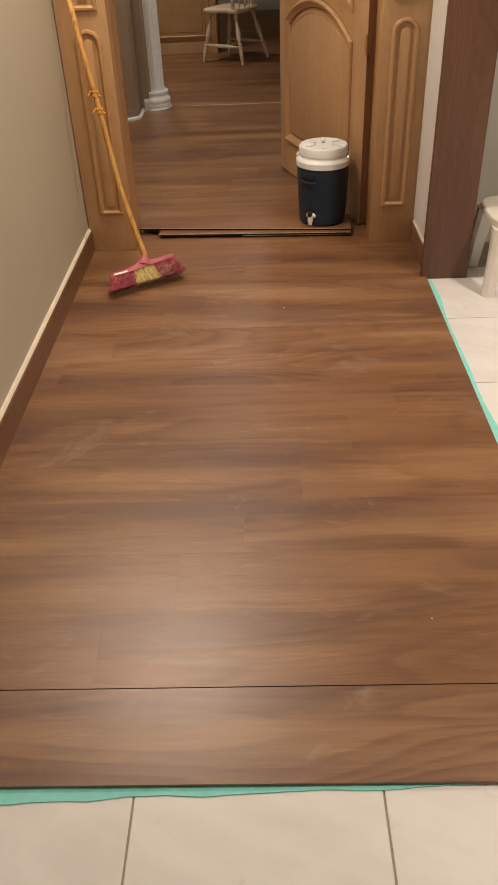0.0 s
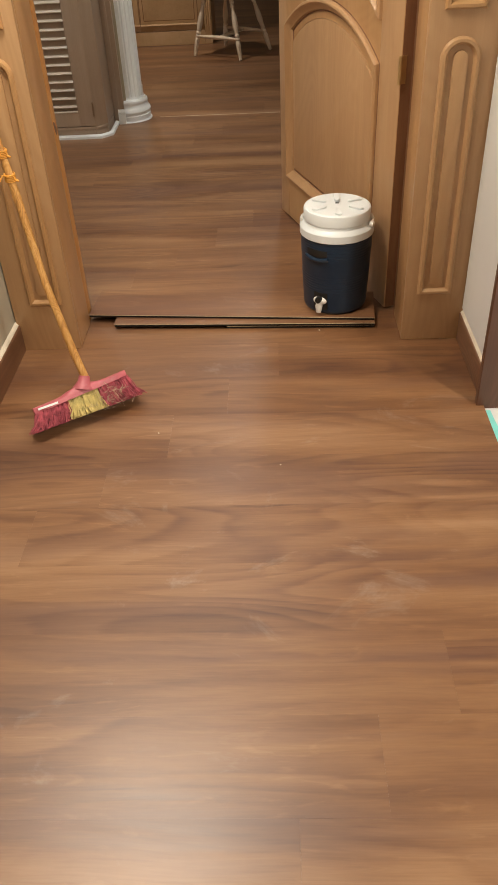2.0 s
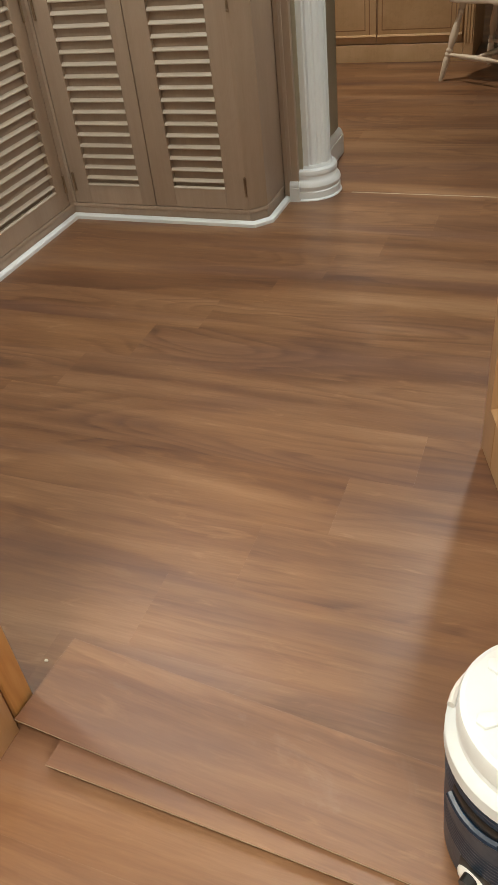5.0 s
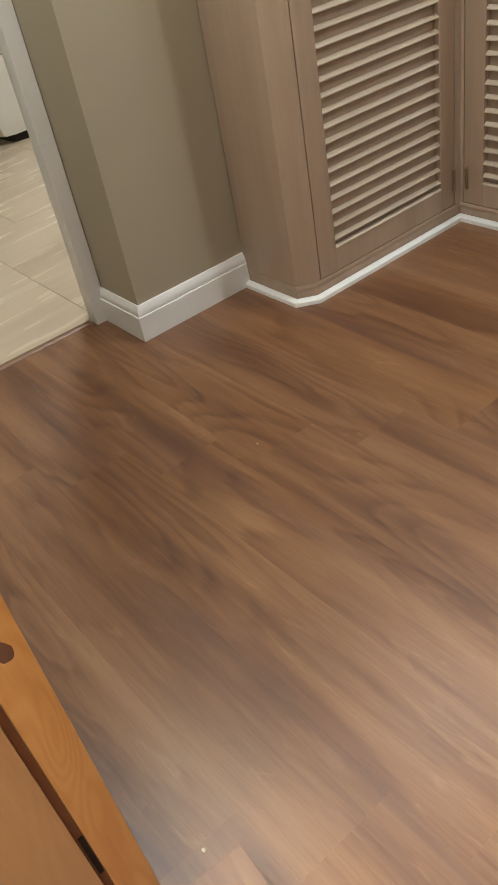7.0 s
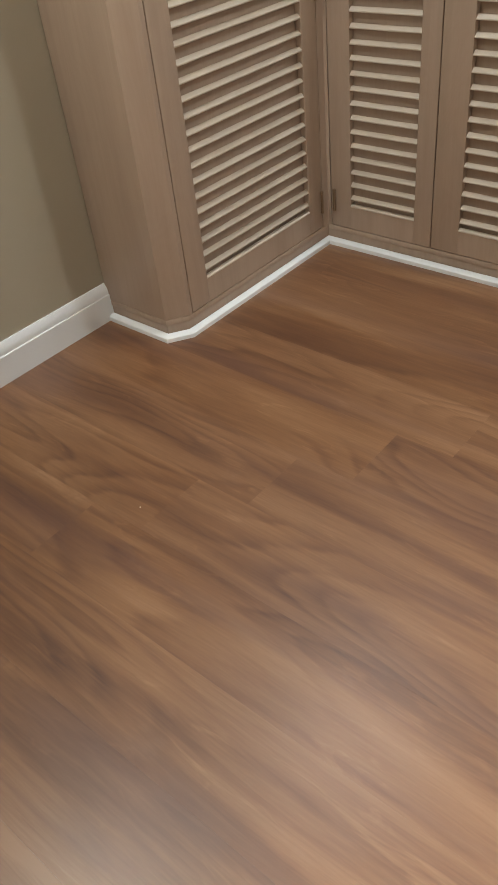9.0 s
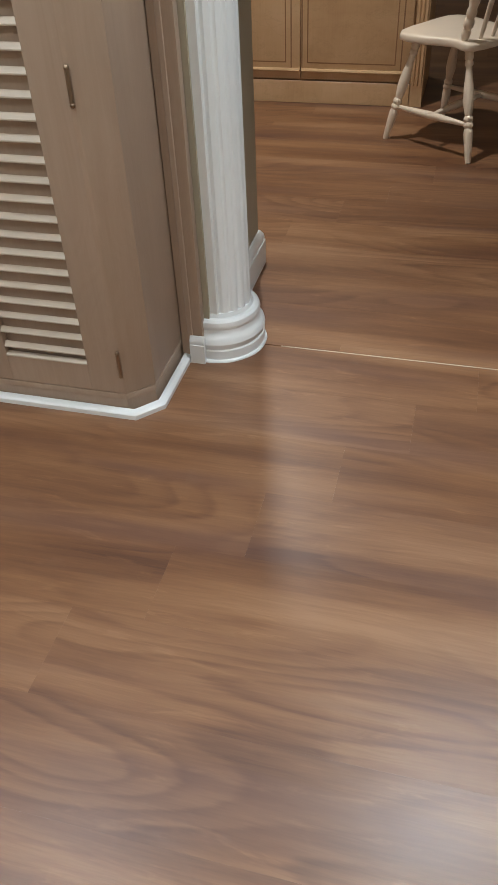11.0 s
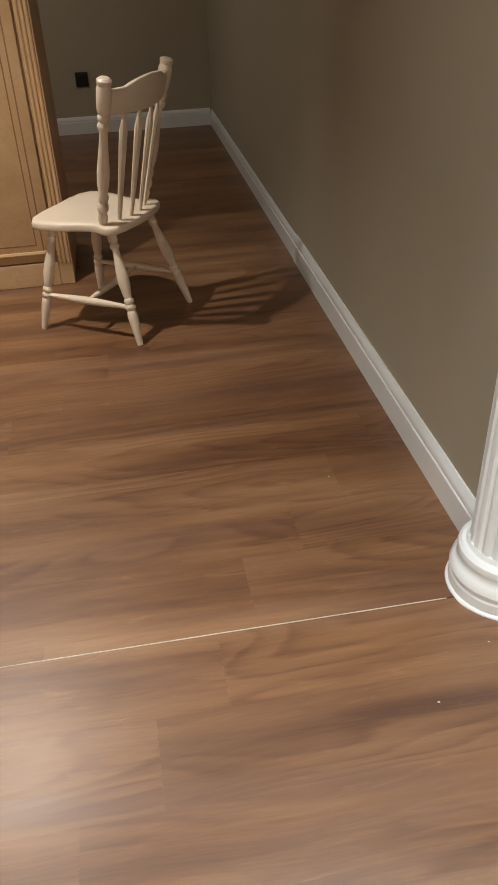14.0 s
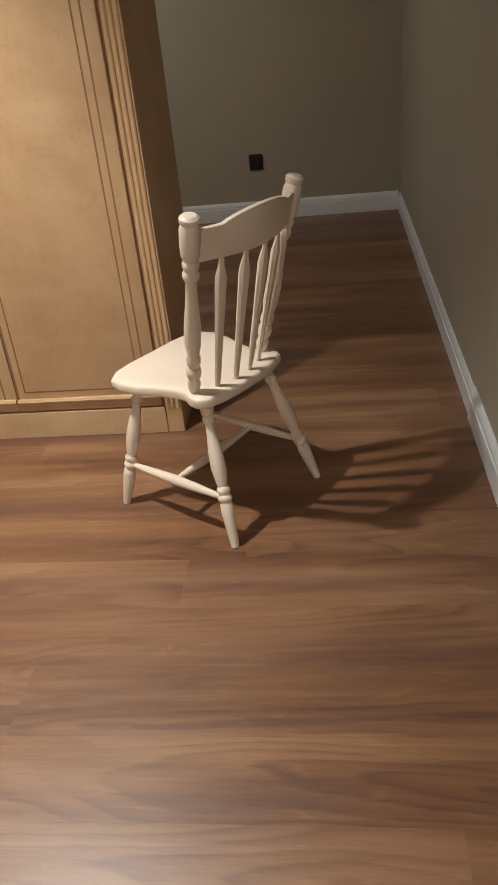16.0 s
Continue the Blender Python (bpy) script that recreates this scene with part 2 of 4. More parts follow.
def stone_tile(name, base, vein, along, rough, streaky, dirt, size=1.0):
    """Glazed tile: cloudy body, veins drawn out along one axis, smudges."""
    g = Graph(name)
    co, rand = g.coords()
    turned = g.tree.nodes.new("ShaderNodeVectorRotate")
    turned.inputs["Angle"].default_value = along
    g.link(co, turned.inputs["Vector"])
    v = turned.outputs[0]
    a = g.noise(g.vec("MULTIPLY", v, (1.0, streaky, 1.0)), 2.2 * size, 5, 0.6, 0.8)
    b = g.noise(g.vec("MULTIPLY", v, (1.0, streaky * 2, 1.0)), 5 * size, 4, 0.5, 0.3)
    col = g.ramp(g.math("ADD", g.math("MULTIPLY", a, 0.65), g.math("MULTIPLY", b, 0.35)), [(0.36, vein), (0.55, base)])
    smudge = g.ramp(g.noise(co, 13, 6, 0.7), [(0.62, (0, 0, 0)), (0.76, (1, 1, 1))])
    col = g.mix(g.math("MULTIPLY", smudge, dirt), col, tuple(c * 0.55 for c in vein))
    g.link(col, g.bsdf.inputs["Base Color"])
    g.link(g.rng(b, rough * 0.8, rough * 1.3), g.bsdf.inputs["Roughness"])
    return g.mat


LAM = laminate("laminate", 0.5)
LAM_BASE = wood("laminate_skirting", (0.12, 0.055, 0.032), (0.19, 0.095, 0.052), (0.26, 0.14, 0.08), 1, (0.35, 0.5), 1.0, 0.04, 0.4, 0.1)
LAM_POST = wood("laminate_lining", (0.085, 0.036, 0.022), (0.125, 0.055, 0.033), (0.17, 0.08, 0.048), 2, (0.3, 0.42), 1.0, 0.02, 0.4, 0.08)
PINE = wood("varnished_pine", (0.40, 0.226, 0.106), (0.475, 0.280, 0.137), (0.54, 0.335, 0.172), 2, (0.27, 0.36), 0.7, 0.03, 0.3, 0.006)
PINE_RAW = wood("orange_pine", (0.38, 0.16, 0.04), (0.52, 0.25, 0.07), (0.6, 0.32, 0.11), 2, (0.35, 0.5), 1.2, 0.03, 0.6, 0.1, knots=1.1)
# Slats and sills: paler than the cabinet's taupe frame.
PALE_WOOD = wood("pale_slat_wood", (0.47, 0.40, 0.32), (0.55, 0.475, 0.385), (0.62, 0.545, 0.45), 0, (0.30, 0.42), 1.5, 0.03, 0.2, 0.06)
EDGE = wood("dark_reddish_edge", (0.16, 0.07, 0.035), (0.22, 0.10, 0.05), (0.28, 0.14, 0.07), 2, (0.4, 0.5), 1.0, 0.02, 0.3, 0.08)
TAUPE = wood("taupe_limed_wood", (0.36, 0.268, 0.198), (0.405, 0.308, 0.232), (0.45, 0.348, 0.268), 2, (0.34, 0.46), 1.1, 0.02, 0.15, 0.05)
MAPLE = burl("honey_maple", (0.50, 0.315, 0.165), (0.57, 0.375, 0.205), (0.63, 0.43, 0.25))
# Dark maple tone that stands for shade in the wardrobe's moulding grooves.
MOULD_SHADE = wood("mould_shade", (0.20, 0.10, 0.045), (0.26, 0.14, 0.065), (0.32, 0.18, 0.09), 2, (0.5, 0.6), 1.0, 0.02, 0.2, 0.05)
HANDLE = wood("peeling_orange_stick", (0.25, 0.10, 0.02), (0.55, 0.26, 0.05), (0.7, 0.42, 0.14), 2, (0.4, 0.6), 3.0, 0.02, 0.8, 0.4)
CREAM = paint("cream_lacquer", (0.78, 0.665, 0.54), 0.33, 0.04, 0.04, 6, 0.12, (0.45, 0.3, 0.18))
WALL = paint("sage_wall_paint", (0.395, 0.357, 0.272), 0.55, 0.03, 0.10, 1.6, 0.03, (0.3, 0.27, 0.2), 160)
WALL_HALL = paint("hall_wall_paint", (0.50, 0.47, 0.38), 0.5, 0.03, 0.10, 1.6, 0.05, (0.3, 0.27, 0.2), 160)
WHITE = paint("white_gloss_paint", (0.79, 0.82, 0.835), 0.3, 0.02, 0.05, 5, 0.05, (0.5, 0.46, 0.4))
CEIL = paint("ceiling_paint", (0.75, 0.74, 0.70), 0.8, 0.02, 0.05)
CAULK = paint("cream_caulk", (0.72, 0.66, 0.54), 0.5, 0.08, 0.2, 12)
TILE = stone_tile("marble_tile", (0.77, 0.78, 0.80), (0.69, 0.69, 0.70), 0.4, 0.22, 1.6, 0.5)
TILE_BATH = stone_tile("striped_stone_tile", (0.65, 0.56, 0.44), (0.53, 0.44, 0.335), 1.45, 0.25, 3.2, 0.02, 0.42)
GROUT = paint("grout", (0.36, 0.31, 0.25), 0.9, 0.15, 0.3, 20)
FOAM = paint("teal_foam", (0.22, 0.72, 0.70), 0.6, 0.08, 0.25, 30)
CORE = paint("fibreboard_edge", (0.62, 0.50, 0.34), 0.8, 0.12, 0.3, 60)
DARK = paint("dark_backing", (0.010, 0.008, 0.007), 0.7, 0.2, 0.1)
NAVY = paint("navy_plastic", (0.007, 0.023, 0.050), 0.38, 0.15, 0.12, 9, 0.15, (0.05, 0.05, 0.05))
PLASTIC = paint("white_plastic", (0.76, 0.74, 0.70), 0.35, 0.03, 0.05, 9, 0.08, (0.45, 0.4, 0.33))
LIDW = paint("cool_white_plastic", (0.76, 0.81, 0.83), 0.35, 0.03, 0.05, 9, 0.06, (0.45, 0.42, 0.36))
PINK = paint("raspberry_plastic", (0.50, 0.125, 0.155), 0.45, 0.12, 0.1, 14, 0.35, (0.4, 0.3, 0.27))
BR_RED = paint("crimson_bristle", (0.40, 0.085, 0.115), 0.6, 0.55, 0, 60)
BR_YEL = paint("yellow_bristle", (0.64, 0.53, 0.22), 0.6, 0.25, 0, 60)
BR_DUST = paint("dusty_bristle", (0.50, 0.38, 0.28), 0.8, 0.3, 0, 60)
STRING = paint("orange_twine", (0.62, 0.28, 0.04), 0.7, 0.2, 0.2, 60)
BLACK = paint("black_plastic", (0.012, 0.012, 0.012), 0.35, 0.2, 0.05)
BRASS = metal("brass", (0.56, 0.40, 0.21), 0.5)
BRONZE = metal("painted_hinge", (0.36, 0.27, 0.19), 0.4)
CERAMIC = paint("white_ceramic", (0.78, 0.77, 0.74), 0.12, 0.01, 0)
CRUMB = paint("pale_crumb", (0.75, 0.68, 0.55), 0.8, 0.1, 0.2, 80)
GREY_WALL = paint("grey_wall_paint", (0.42, 0.41, 0.38), 0.5, 0.03, 0.08, 1.6)

# ---- building blocks ----


def finish(name, bm, mat, angle=35):
    me = bpy.data.meshes.new(name)
    bmesh.ops.recalc_face_normals(bm, faces=bm.faces)
    bm.to_mesh(me)
    bm.free()
    me.materials.append(MATS[mat] if isinstance(mat, str) else mat)
    me.shade_smooth()
    me.set_sharp_from_angle(angle=radians(angle))
    return me


def part(name, bm, mat, parent, label="", angle=35):
    ob = new(name, finish(name, bm, mat, angle))
    ob.parent = parent
    return tagged(ob, label)


def solid(name, bm, mat, label, category, kind="", group="", angle=35):
    return tagged(new(name, finish(name, bm, mat, angle)), label, category, group, kind)


def thing(name, m, label, category, kind="", group=""):
    ob = new(name)
    ob.empty_display_size = 0.05
    ob.matrix_world = m
    return tagged(ob, label, category, group, kind)


def box(x0, x1, y0, y1, z0, z1, bevel=0.0, seg=1, bm=None):
    own = bmesh.new()
    bmesh.ops.create_cube(own, size=1.0, matrix=Matrix.Translation(((x0 + x1) / 2, (y0 + y1) / 2, (z0 + z1) / 2)) @ Matrix.Diagonal((x1 - x0, y1 - y0, z1 - z0, 1)))
    if bevel:
        bmesh.ops.bevel(own, geom=own.edges[:], offset=bevel, segments=seg, affect="EDGES", profile=0.6)
    return joined(bm, own)


def joined(bm, own):
    if bm is None:
        return own
    me = bpy.data.meshes.new("scratch")
    own.to_mesh(me)
    own.free()
    bm.from_mesh(me)
    bpy.data.meshes.remove(me)
    return bm


def prism(poly, z0, z1, bevel=0.0, seg=2, bm=None):
    own = bmesh.new()
    low = [own.verts.new((x, y, z0)) for x, y in poly]
    face = own.faces.new(low)
    up = bmesh.ops.extrude_face_region(own, geom=[face])["geom"]
    bmesh.ops.translate(own, verts=[v for v in up if isinstance(v, bmesh.types.BMVert)], vec=(0, 0, z1 - z0))
    if bevel:
        bmesh.ops.bevel(own, geom=own.edges[:], offset=bevel, segments=seg, affect="EDGES", profile=0.6)
    return joined(bm, own)


def lathe(profile, n=28, wave=None, bm=None):
    """Turns (radius, height) pairs round z. wave(angle) scales the radius."""
    own = bmesh.new()
    rings = []
    for r, z in profile:
        if r < 1e-5:
            rings.append([own.verts.new((0, 0, z))])
            continue
        ring = []
        for i in range(n):
            a = 2 * math.pi * i / n
            q = r * (wave(a) if wave else 1.0)
            ring.append(own.verts.new((q * math.cos(a), q * math.sin(a), z)))
        rings.append(ring)
    for a, b in zip(rings, rings[1:]):
        for i in range(n):
            j = (i + 1) % n
            if len(a) == 1 and len(b) > 1:
                own.faces.new((a[0], b[i], b[j]))
            elif len(b) == 1 and len(a) > 1:
                own.faces.new((a[i], a[j], b[0]))
            elif len(a) > 1:
                own.faces.new((a[i], a[j], b[j], b[i]))
    for ring in (rings[0], rings[-1]):
        if len(ring) > 2:
            own.faces.new(ring)
    return joined(bm, own)


def turned(p, q, profile, n=16, flat=1.0, bm=None):
    """A turned stick from p to q: profile of (share of the length, radius)."""
    p, q = Vector(p), Vector(q)
    own = lathe([(r, s * (q - p).length) for s, r in profile], n)
    if flat != 1.0:
        bmesh.ops.scale(own, vec=(1, flat, 1), verts=own.verts[:])
    turn = (q - p).to_track_quat("Z", "Y").to_matrix().to_4x4()
    own.transform(Matrix.Translation(p) @ turn)
    return joined(bm, own)


def tube(points, radius, n=10, bm=None):
    """A round bar along points; radius is one number or one for each point."""
    own = bmesh.new()
    pts = [Vector(p) for p in points]
    rings = []
    for i, p in enumerate(pts):
        way = (pts[min(i + 1, len(pts) - 1)] - pts[max(i - 1, 0)]).normalized()
        side = way.orthogonal().normalized() if abs(way.z) > 0.95 else way.cross(Vector((0, 0, 1))).normalized()
        up = side.cross(way)
        r = radius if isinstance(radius, (int, float)) else radius[i]
        rings.append([own.verts.new(p + r * (math.cos(a) * side + math.sin(a) * up)) for a in (2 * math.pi * k / n for k in range(n))])
    for a, b in zip(rings, rings[1:]):
        for i in range(n):
            own.faces.new((a[i], a[(i + 1) % n], b[(i + 1) % n], b[i]))
    own.faces.new(rings[0])
    own.faces.new(rings[-1])
    return joined(bm, own)


def sweep(path, profile, place, closed=False, bm=None):
    """Runs a profile of (outward, height) along a flat path with mitred corners; outward is to the right of the way."""
    own = bmesh.new()
    pts = [Vector(p) for p in path]
    n = len(pts)
    rows = []
    for i, p in enumerate(pts):
        before = (p - pts[i - 1]).normalized() if closed or i else None
        after = (pts[(i + 1) % n] - p).normalized() if closed or i < n - 1 else None
        before, after = before or after, after or before
        na, nb = Vector((before.y, -before.x)), Vector((after.y, -after.x))
        m = na + nb
        m = m / max(0.3, m.dot(na))
        rows.append([own.verts.new(place(p.x + m.x * o, p.y + m.y * o, h)) for o, h in profile])
    pairs = list(zip(rows, rows[1:])) + ([(rows[-1], rows[0])] if closed else [])
    k = len(profile)
    for a, b in pairs:
        for i in range(k):
            own.faces.new((a[i], b[i], b[(i + 1) % k], a[(i + 1) % k]))
    if not closed:
        own.faces.new(rows[0])
        own.faces.new(rows[-1])
    return joined(bm, own)


def flat(x, y, h):
    return (x, y, h)


# ---- shell: walls, ceiling, floors ----
TOP = 2.62
DOOR_F, DOOR_B = 3.795, 4.003      # the door wall's two faces
JL, JR = -0.512, 0.568             # jambs
HALL_L = -0.718                    # hall wall
EAST = 0.702                       # wall along the foyer and the far room
BACK = 11.81


def wall(name, x0, x1, y0, y1, mat, label, z0=-0.02, z1=TOP):
    return solid(name, box(x0, x1, y0, y1, z0, z1), mat, label, "wall", "structure")


wall("wall_hall_west", HALL_L - 0.15, HALL_L, -1.4, DOOR_F, WALL_HALL, "plain grey-beige painted hall wall")
wall("wall_behind", -0.9, 3.4, -1.55, -1.4, WALL_HALL, "plain painted wall closing the hall")
wall("wall_door_west", -2.42, JL - 0.035, DOOR_F + 0.01, DOOR_B - 0.004, WALL, "painted wall beside the door frame")
wall("wall_door_east", JR + 0.035, 0.86, DOOR_F + 0.01, DOOR_B - 0.004, WALL, "painted wall beside the door frame")
wall("wall_door_over", JL - 0.035, JR + 0.035, DOOR_F + 0.01, DOOR_B - 0.004, WALL, "painted wall above the door opening", 2.15)
wall("wall_hall_east", 0.765, 0.905, 3.415, DOOR_F + 0.01, WHITE, "short white-painted wall end beside the door")
wall("wall_side_room_north", 0.905, 3.4, 3.9, 4.02, GREY_WALL, "plain grey wall of the side room")
wall("wall_side_room_east", 3.4, 3.55, -1.55, 4.02, GREY_WALL, "plain grey wall of the side room")
wall("wall_east", EAST, EAST + 0.15, DOOR_B - 0.004, BACK + 0.15, WALL, "olive-grey painted wall along the passage")
wall("wall_north", -3.5, EAST, BACK, BACK + 0.15, WALL, "olive-grey painted end wall")
wall("wall_far_west", -3.65, -3.5, 7.07, BACK + 0.15, WALL, "plain painted wall of the far room")
wall("wall_cabinet_back", -3.5, -0.733, 6.505, 7.072, WALL, "olive-grey painted wall stub behind the louvred cabinet")
wall("wall_passage_over", -0.733, EAST, 6.505, 7.072, WALL, "painted lintel over the passage", 2.06)
wall("wall_stub_west", -2.262, -2.002, 4.968, 6.505, WALL, "olive-grey painted wall corner by the bathroom door")
wall("wall_bath_south_side", -2.40, -2.262, DOOR_B - 0.004, 4.02, WALL, "narrow painted wall by the bathroom door")
wall("wall_bath_over", -2.40, -2.262, 4.02, 4.968, WALL, "painted wall above the bathroom door", 2.12)
wall("wall_bath_north", -5.9, -3.5, 6.50, 6.65, WALL, "dark olive bathroom wall")
wall("wall_bath_far", -6.05, -5.9, 3.6, 6.65, WALL, "dark olive bathroom wall")
wall("wall_bath_south", -5.9, -2.40, 3.6, 3.75, WALL, "dark olive bathroom wall")
wall("wall_bath_return", -2.40, -2.262, 4.968, 6.505, WALL, "painted wall between bathroom and foyer")
solid("ceiling", box(-6.05, 3.55, -1.55, BACK + 0.15, TOP, TOP + 0.12), CEIL, "plain white ceiling", "ceiling", "structure")


def skirting(name, path, label, mat, height, deep, soft=True):
    if soft:
        prof = [(0, 0), (deep, 0), (deep, height * 0.70), (deep * 0.80, height * 0.72), (deep * 0.86, height * 0.77), (deep * 0.72, height * 0.88), (deep * 0.42, height * 0.96), (deep * 0.3, height), (0, height)]
    else:
        prof = [(0, 0), (deep, 0), (deep, height - 0.003), (deep - 0.003, height), (0, height)]
    return solid(name, sweep(path, prof, flat), mat, label, "baseboard", "structure", angle=28)


WB = "white moulded baseboard along the wall"
skirting("baseboard_stub", [(-2.232, 4.968), (-2.002, 4.968), (-2.002, 5.41)], "white moulded baseboard round the wall corner", WHITE, 0.122, 0.019)
skirting("baseboard_passage", [(-0.733, 6.73), (-0.733, 7.072), (-3.4, 7.072)], "white moulded baseboard on the wall stub", WHITE, 0.122, 0.02)
skirting("baseboard_east_near", [(EAST, 6.50), (EAST, 4.06)], WB, WHITE, 0.122, 0.015)
skirting("baseboard_east", [(EAST, 8.80), (EAST, 6.74)], WB, WHITE, 0.122, 0.022)
skirting("baseboard_east_far", [(EAST, BACK), (EAST, 8.80)], "white moulded baseboard with a joint in it", WHITE, 0.112, 0.017)
skirting("baseboard_north", [(-3.4, BACK), (EAST - 0.017, BACK)], "white moulded baseboard at the end wall", WHITE, 0.122, 0.02)
skirting("baseboard_stub_return", [(-0.784, 6.477), (-0.742, 6.477)], "small white baseboard piece beside the column", WHITE, 0.084, 0.014)
bb = skirting("baseboard_hall", [(HALL_L, 3.79), (HALL_L, -1.4)][::-1], "brown laminate baseboard with a cream caulk bead", LAM_BASE, 0.096, 0.016, False)
part("caulk_bead", sweep([(HALL_L, -1.4), (HALL_L, 3.79)], [(0, 0.0965), (0.012, 0.0965), (0.009, 0.101), (0.004, 0.105), (0, 0.106)], flat), CAULK, bb, "cream caulk bead")
bb = skirting("baseboard_hall_east", [(0.765, 3.782), (0.765, 3.42)], "short brown laminate baseboard beside the lining", LAM_BASE, 0.096, 0.014, False)
part("caulk_bead", sweep([(0.765, 3.782), (0.765, 3.42)], [(0, 0.0965), (0.011, 0.0965), (0.008, 0.102), (0, 0.106)], flat), CAULK, bb, "cream caulk bead")

# white trim round the foot of the louvred cabinet
TRIM = [(-2.0, 5.388), (-1.722, 5.388), (-1.674, 5.458), (-1.674, 6.182), (-0.846, 6.182), (-0.786, 6.246), (-0.786, 6.482)]
solid("trim_cabinet", sweep(TRIM, [(-0.02, 0), (0, 0), (0, 0.013), (-0.004, 0.017), (-0.015, 0.021), (-0.02, 0.021)], flat), WHITE, "white trim strip round the cabinet foot", "trim", "structure")

# brown lining at the end of the hall wall, with a white corner bead
lin = solid("trim_lining", box(0.735, 0.925, 3.392, 3.414, -0.012, TOP, 0.002), LAM_POST, "dark brown laminate lining on the wall end", "trim", "structure")
part("side_board", box(0.906, 0.925, 3.415, 3.88, -0.012, TOP, 0.002), LAM_POST, lin)
part("corner_bead", box(0.755, 0.7645, 3.416, 3.775, 0.115, TOP, 0.003), WHITE, lin, "white painted corner bead")

# door casing of the bathroom and its threshold
cas = solid("door_casing_bathroom", box(-2.292, -2.232, 4.912, 4.966, -0.01, 2.15, 0.004, 2), WHITE, "white painted bathroom door casing", "door frame", "structure")
part("head", box(-2.292, -2.232, 3.96, 4.9115, 2.09, 2.15, 0.004), WHITE, cas)
part("far_jamb", box(-2.292, -2.232, 3.96, 4.012, -0.01, 2.089, 0.004), WHITE, cas)
solid("threshold_strip", sweep([(-2.272, 4.01), (-2.272, 4.905)], [(-0.022, -0.01), (0.016, -0.01), (0.016, 0.001), (0.008, 0.005), (-0.012, 0.005), (-0.022, 0.0)], flat), LAM_BASE, "narrow brown threshold strip", "threshold", "structure")

# ---- door frame with carved side panels ----
CARVE = [(0, -0.004), (0, 0.004), (0.005, 0.011), (0.012, 0.012), (0.018, 0.006), (0.021, -0.004)]


def arch_path(x0, x1, z0, z1, rise, steps=14):
    """A closed panel outline, flat below, arched above; the way runs so that outward is to the inside."""
    mid, half = (x0 + x1) / 2, (x1 - x0) / 2
    pts = [(x0, z0)] + [(mid - half * math.cos(math.pi * i / steps), z1 - rise + rise * math.sin(math.pi * i / steps)) for i in range(steps + 1)] + [(x1, z0)]
    return pts


def carved_panel(parent, x0, x1, z0, z1, y, name="panel_moulding"):
    """A moulded round-headed frame with a raised tongue inside, on the plane y, facing -y."""
    half = (x1 - x0) / 2
    place = lambda a, b, h: (a, y - h, b)
    part(name, sweep(arch_path(x0, x1, z0, z1, half), CARVE, place, True), PINE, parent)
    i = 0.034
    tongue = arch_path(x0 + i, x1 - i, z0 + 0.035, z1 - i, half - i)
    bm = prism([(a, b) for a, b in tongue], 0, 0.009, 0.003, 2)
    bm.transform(Matrix(((1, 0, 0, 0), (0, 0, -1, y + 0.002), (0, 1, 0, 0), (0, 0, 0, 1))))
    part("raised_tongue", bm, PINE, parent)


frame_ob = thing("door_frame", pose(0, 0, 0), "varnished pine door frame with carved side panels", "door frame")
for x0, x1, p0, p1 in ((HALL_L + 0.004, JL, -0.652, -0.545), (JR, 0.7635, 0.606, 0.714)):
    side = part("side_panel", box(x0, x1, DOOR_F - 0.012, DOOR_F + 0.009, 0.0, 2.2, 0.003, 2), PINE, frame_ob)
    for z0, z1 in ((0.168, 0.912), (0.975, 1.72)):
        carved_panel(side, p0, p1, z0, z1, DOOR_F - 0.012)
    sgn = 1 if x0 < 0 else -1
    edge = x1 if x0 < 0 else x0
    a, b = sorted((edge, edge - sgn * 0.034))
    part("jamb", box(a, b, DOOR_F + 0.0095, 3.957, 0.0, 2.15, 0.003, 2), PINE, frame_ob)
    a, b = sorted((edge - sgn * 0.004, edge - sgn * 0.034))
    part("rebate_strip", box(a, b, 3.968, DOOR_B + 0.017, 0.0, 2.15, 0.004, 2), PINE_RAW if x0 < 0 else EDGE, frame_ob, "orange pine strip with knots" if x0 < 0 else "dark reddish pine strip")
    a, b = sorted((edge - sgn * 0.012, edge - sgn * 0.034))
    part("rebate_groove", box(a, b, 3.9575, 3.9675, 0.0, 2.15), EDGE, frame_ob)
part("head_jamb", box(JL, JR, DOOR_F + 0.0095, DOOR_B, 2.151, 2.19, 0.003), PINE, frame_ob)
bm = bmesh.new()
bmesh.ops.create_uvsphere(bm, u_segments=14, v_segments=8, radius=1.0, matrix=pose(JL - 0.0045, 3.992, 0.665, 22) @ Matrix.Diagonal((0.0014, 0.0115, 0.024, 1)))
for v in bm.verts:
    v.co += Vector((0.0, 0.0022, 0.003)) * noise.noise(v.co * 90)
part("knot", bm, LAM_POST, frame_ob, "dark split knot in the pine")
# Bolt hole is not cut; a near-black plate paints its shade.
part("strike_hole", box(JL - 0.0119, JL - 0.0105, 3.9600, 3.9672, 0.20, 0.30), DARK, frame_ob, "dark plate standing for the shaded bolt hole")

# ---- the open door leaf ----
LEN, THICK = 1.035, 0.042
leaf_turn = math.degrees(math.atan2(0.942, -0.335))
leaf = thing("door_leaf", pose(0.537, 4.000, 0.006, 0, 0, leaf_turn), "varnished pine door standing open, with arched raised panels", "door")
# local: x along the leaf from the hinges, -y away from the hall, +y towards it
FACE = 0.0
P0, P1, PZ0, PZS, RISE = 0.140, 0.942, 0.176, 0.772, 0.128
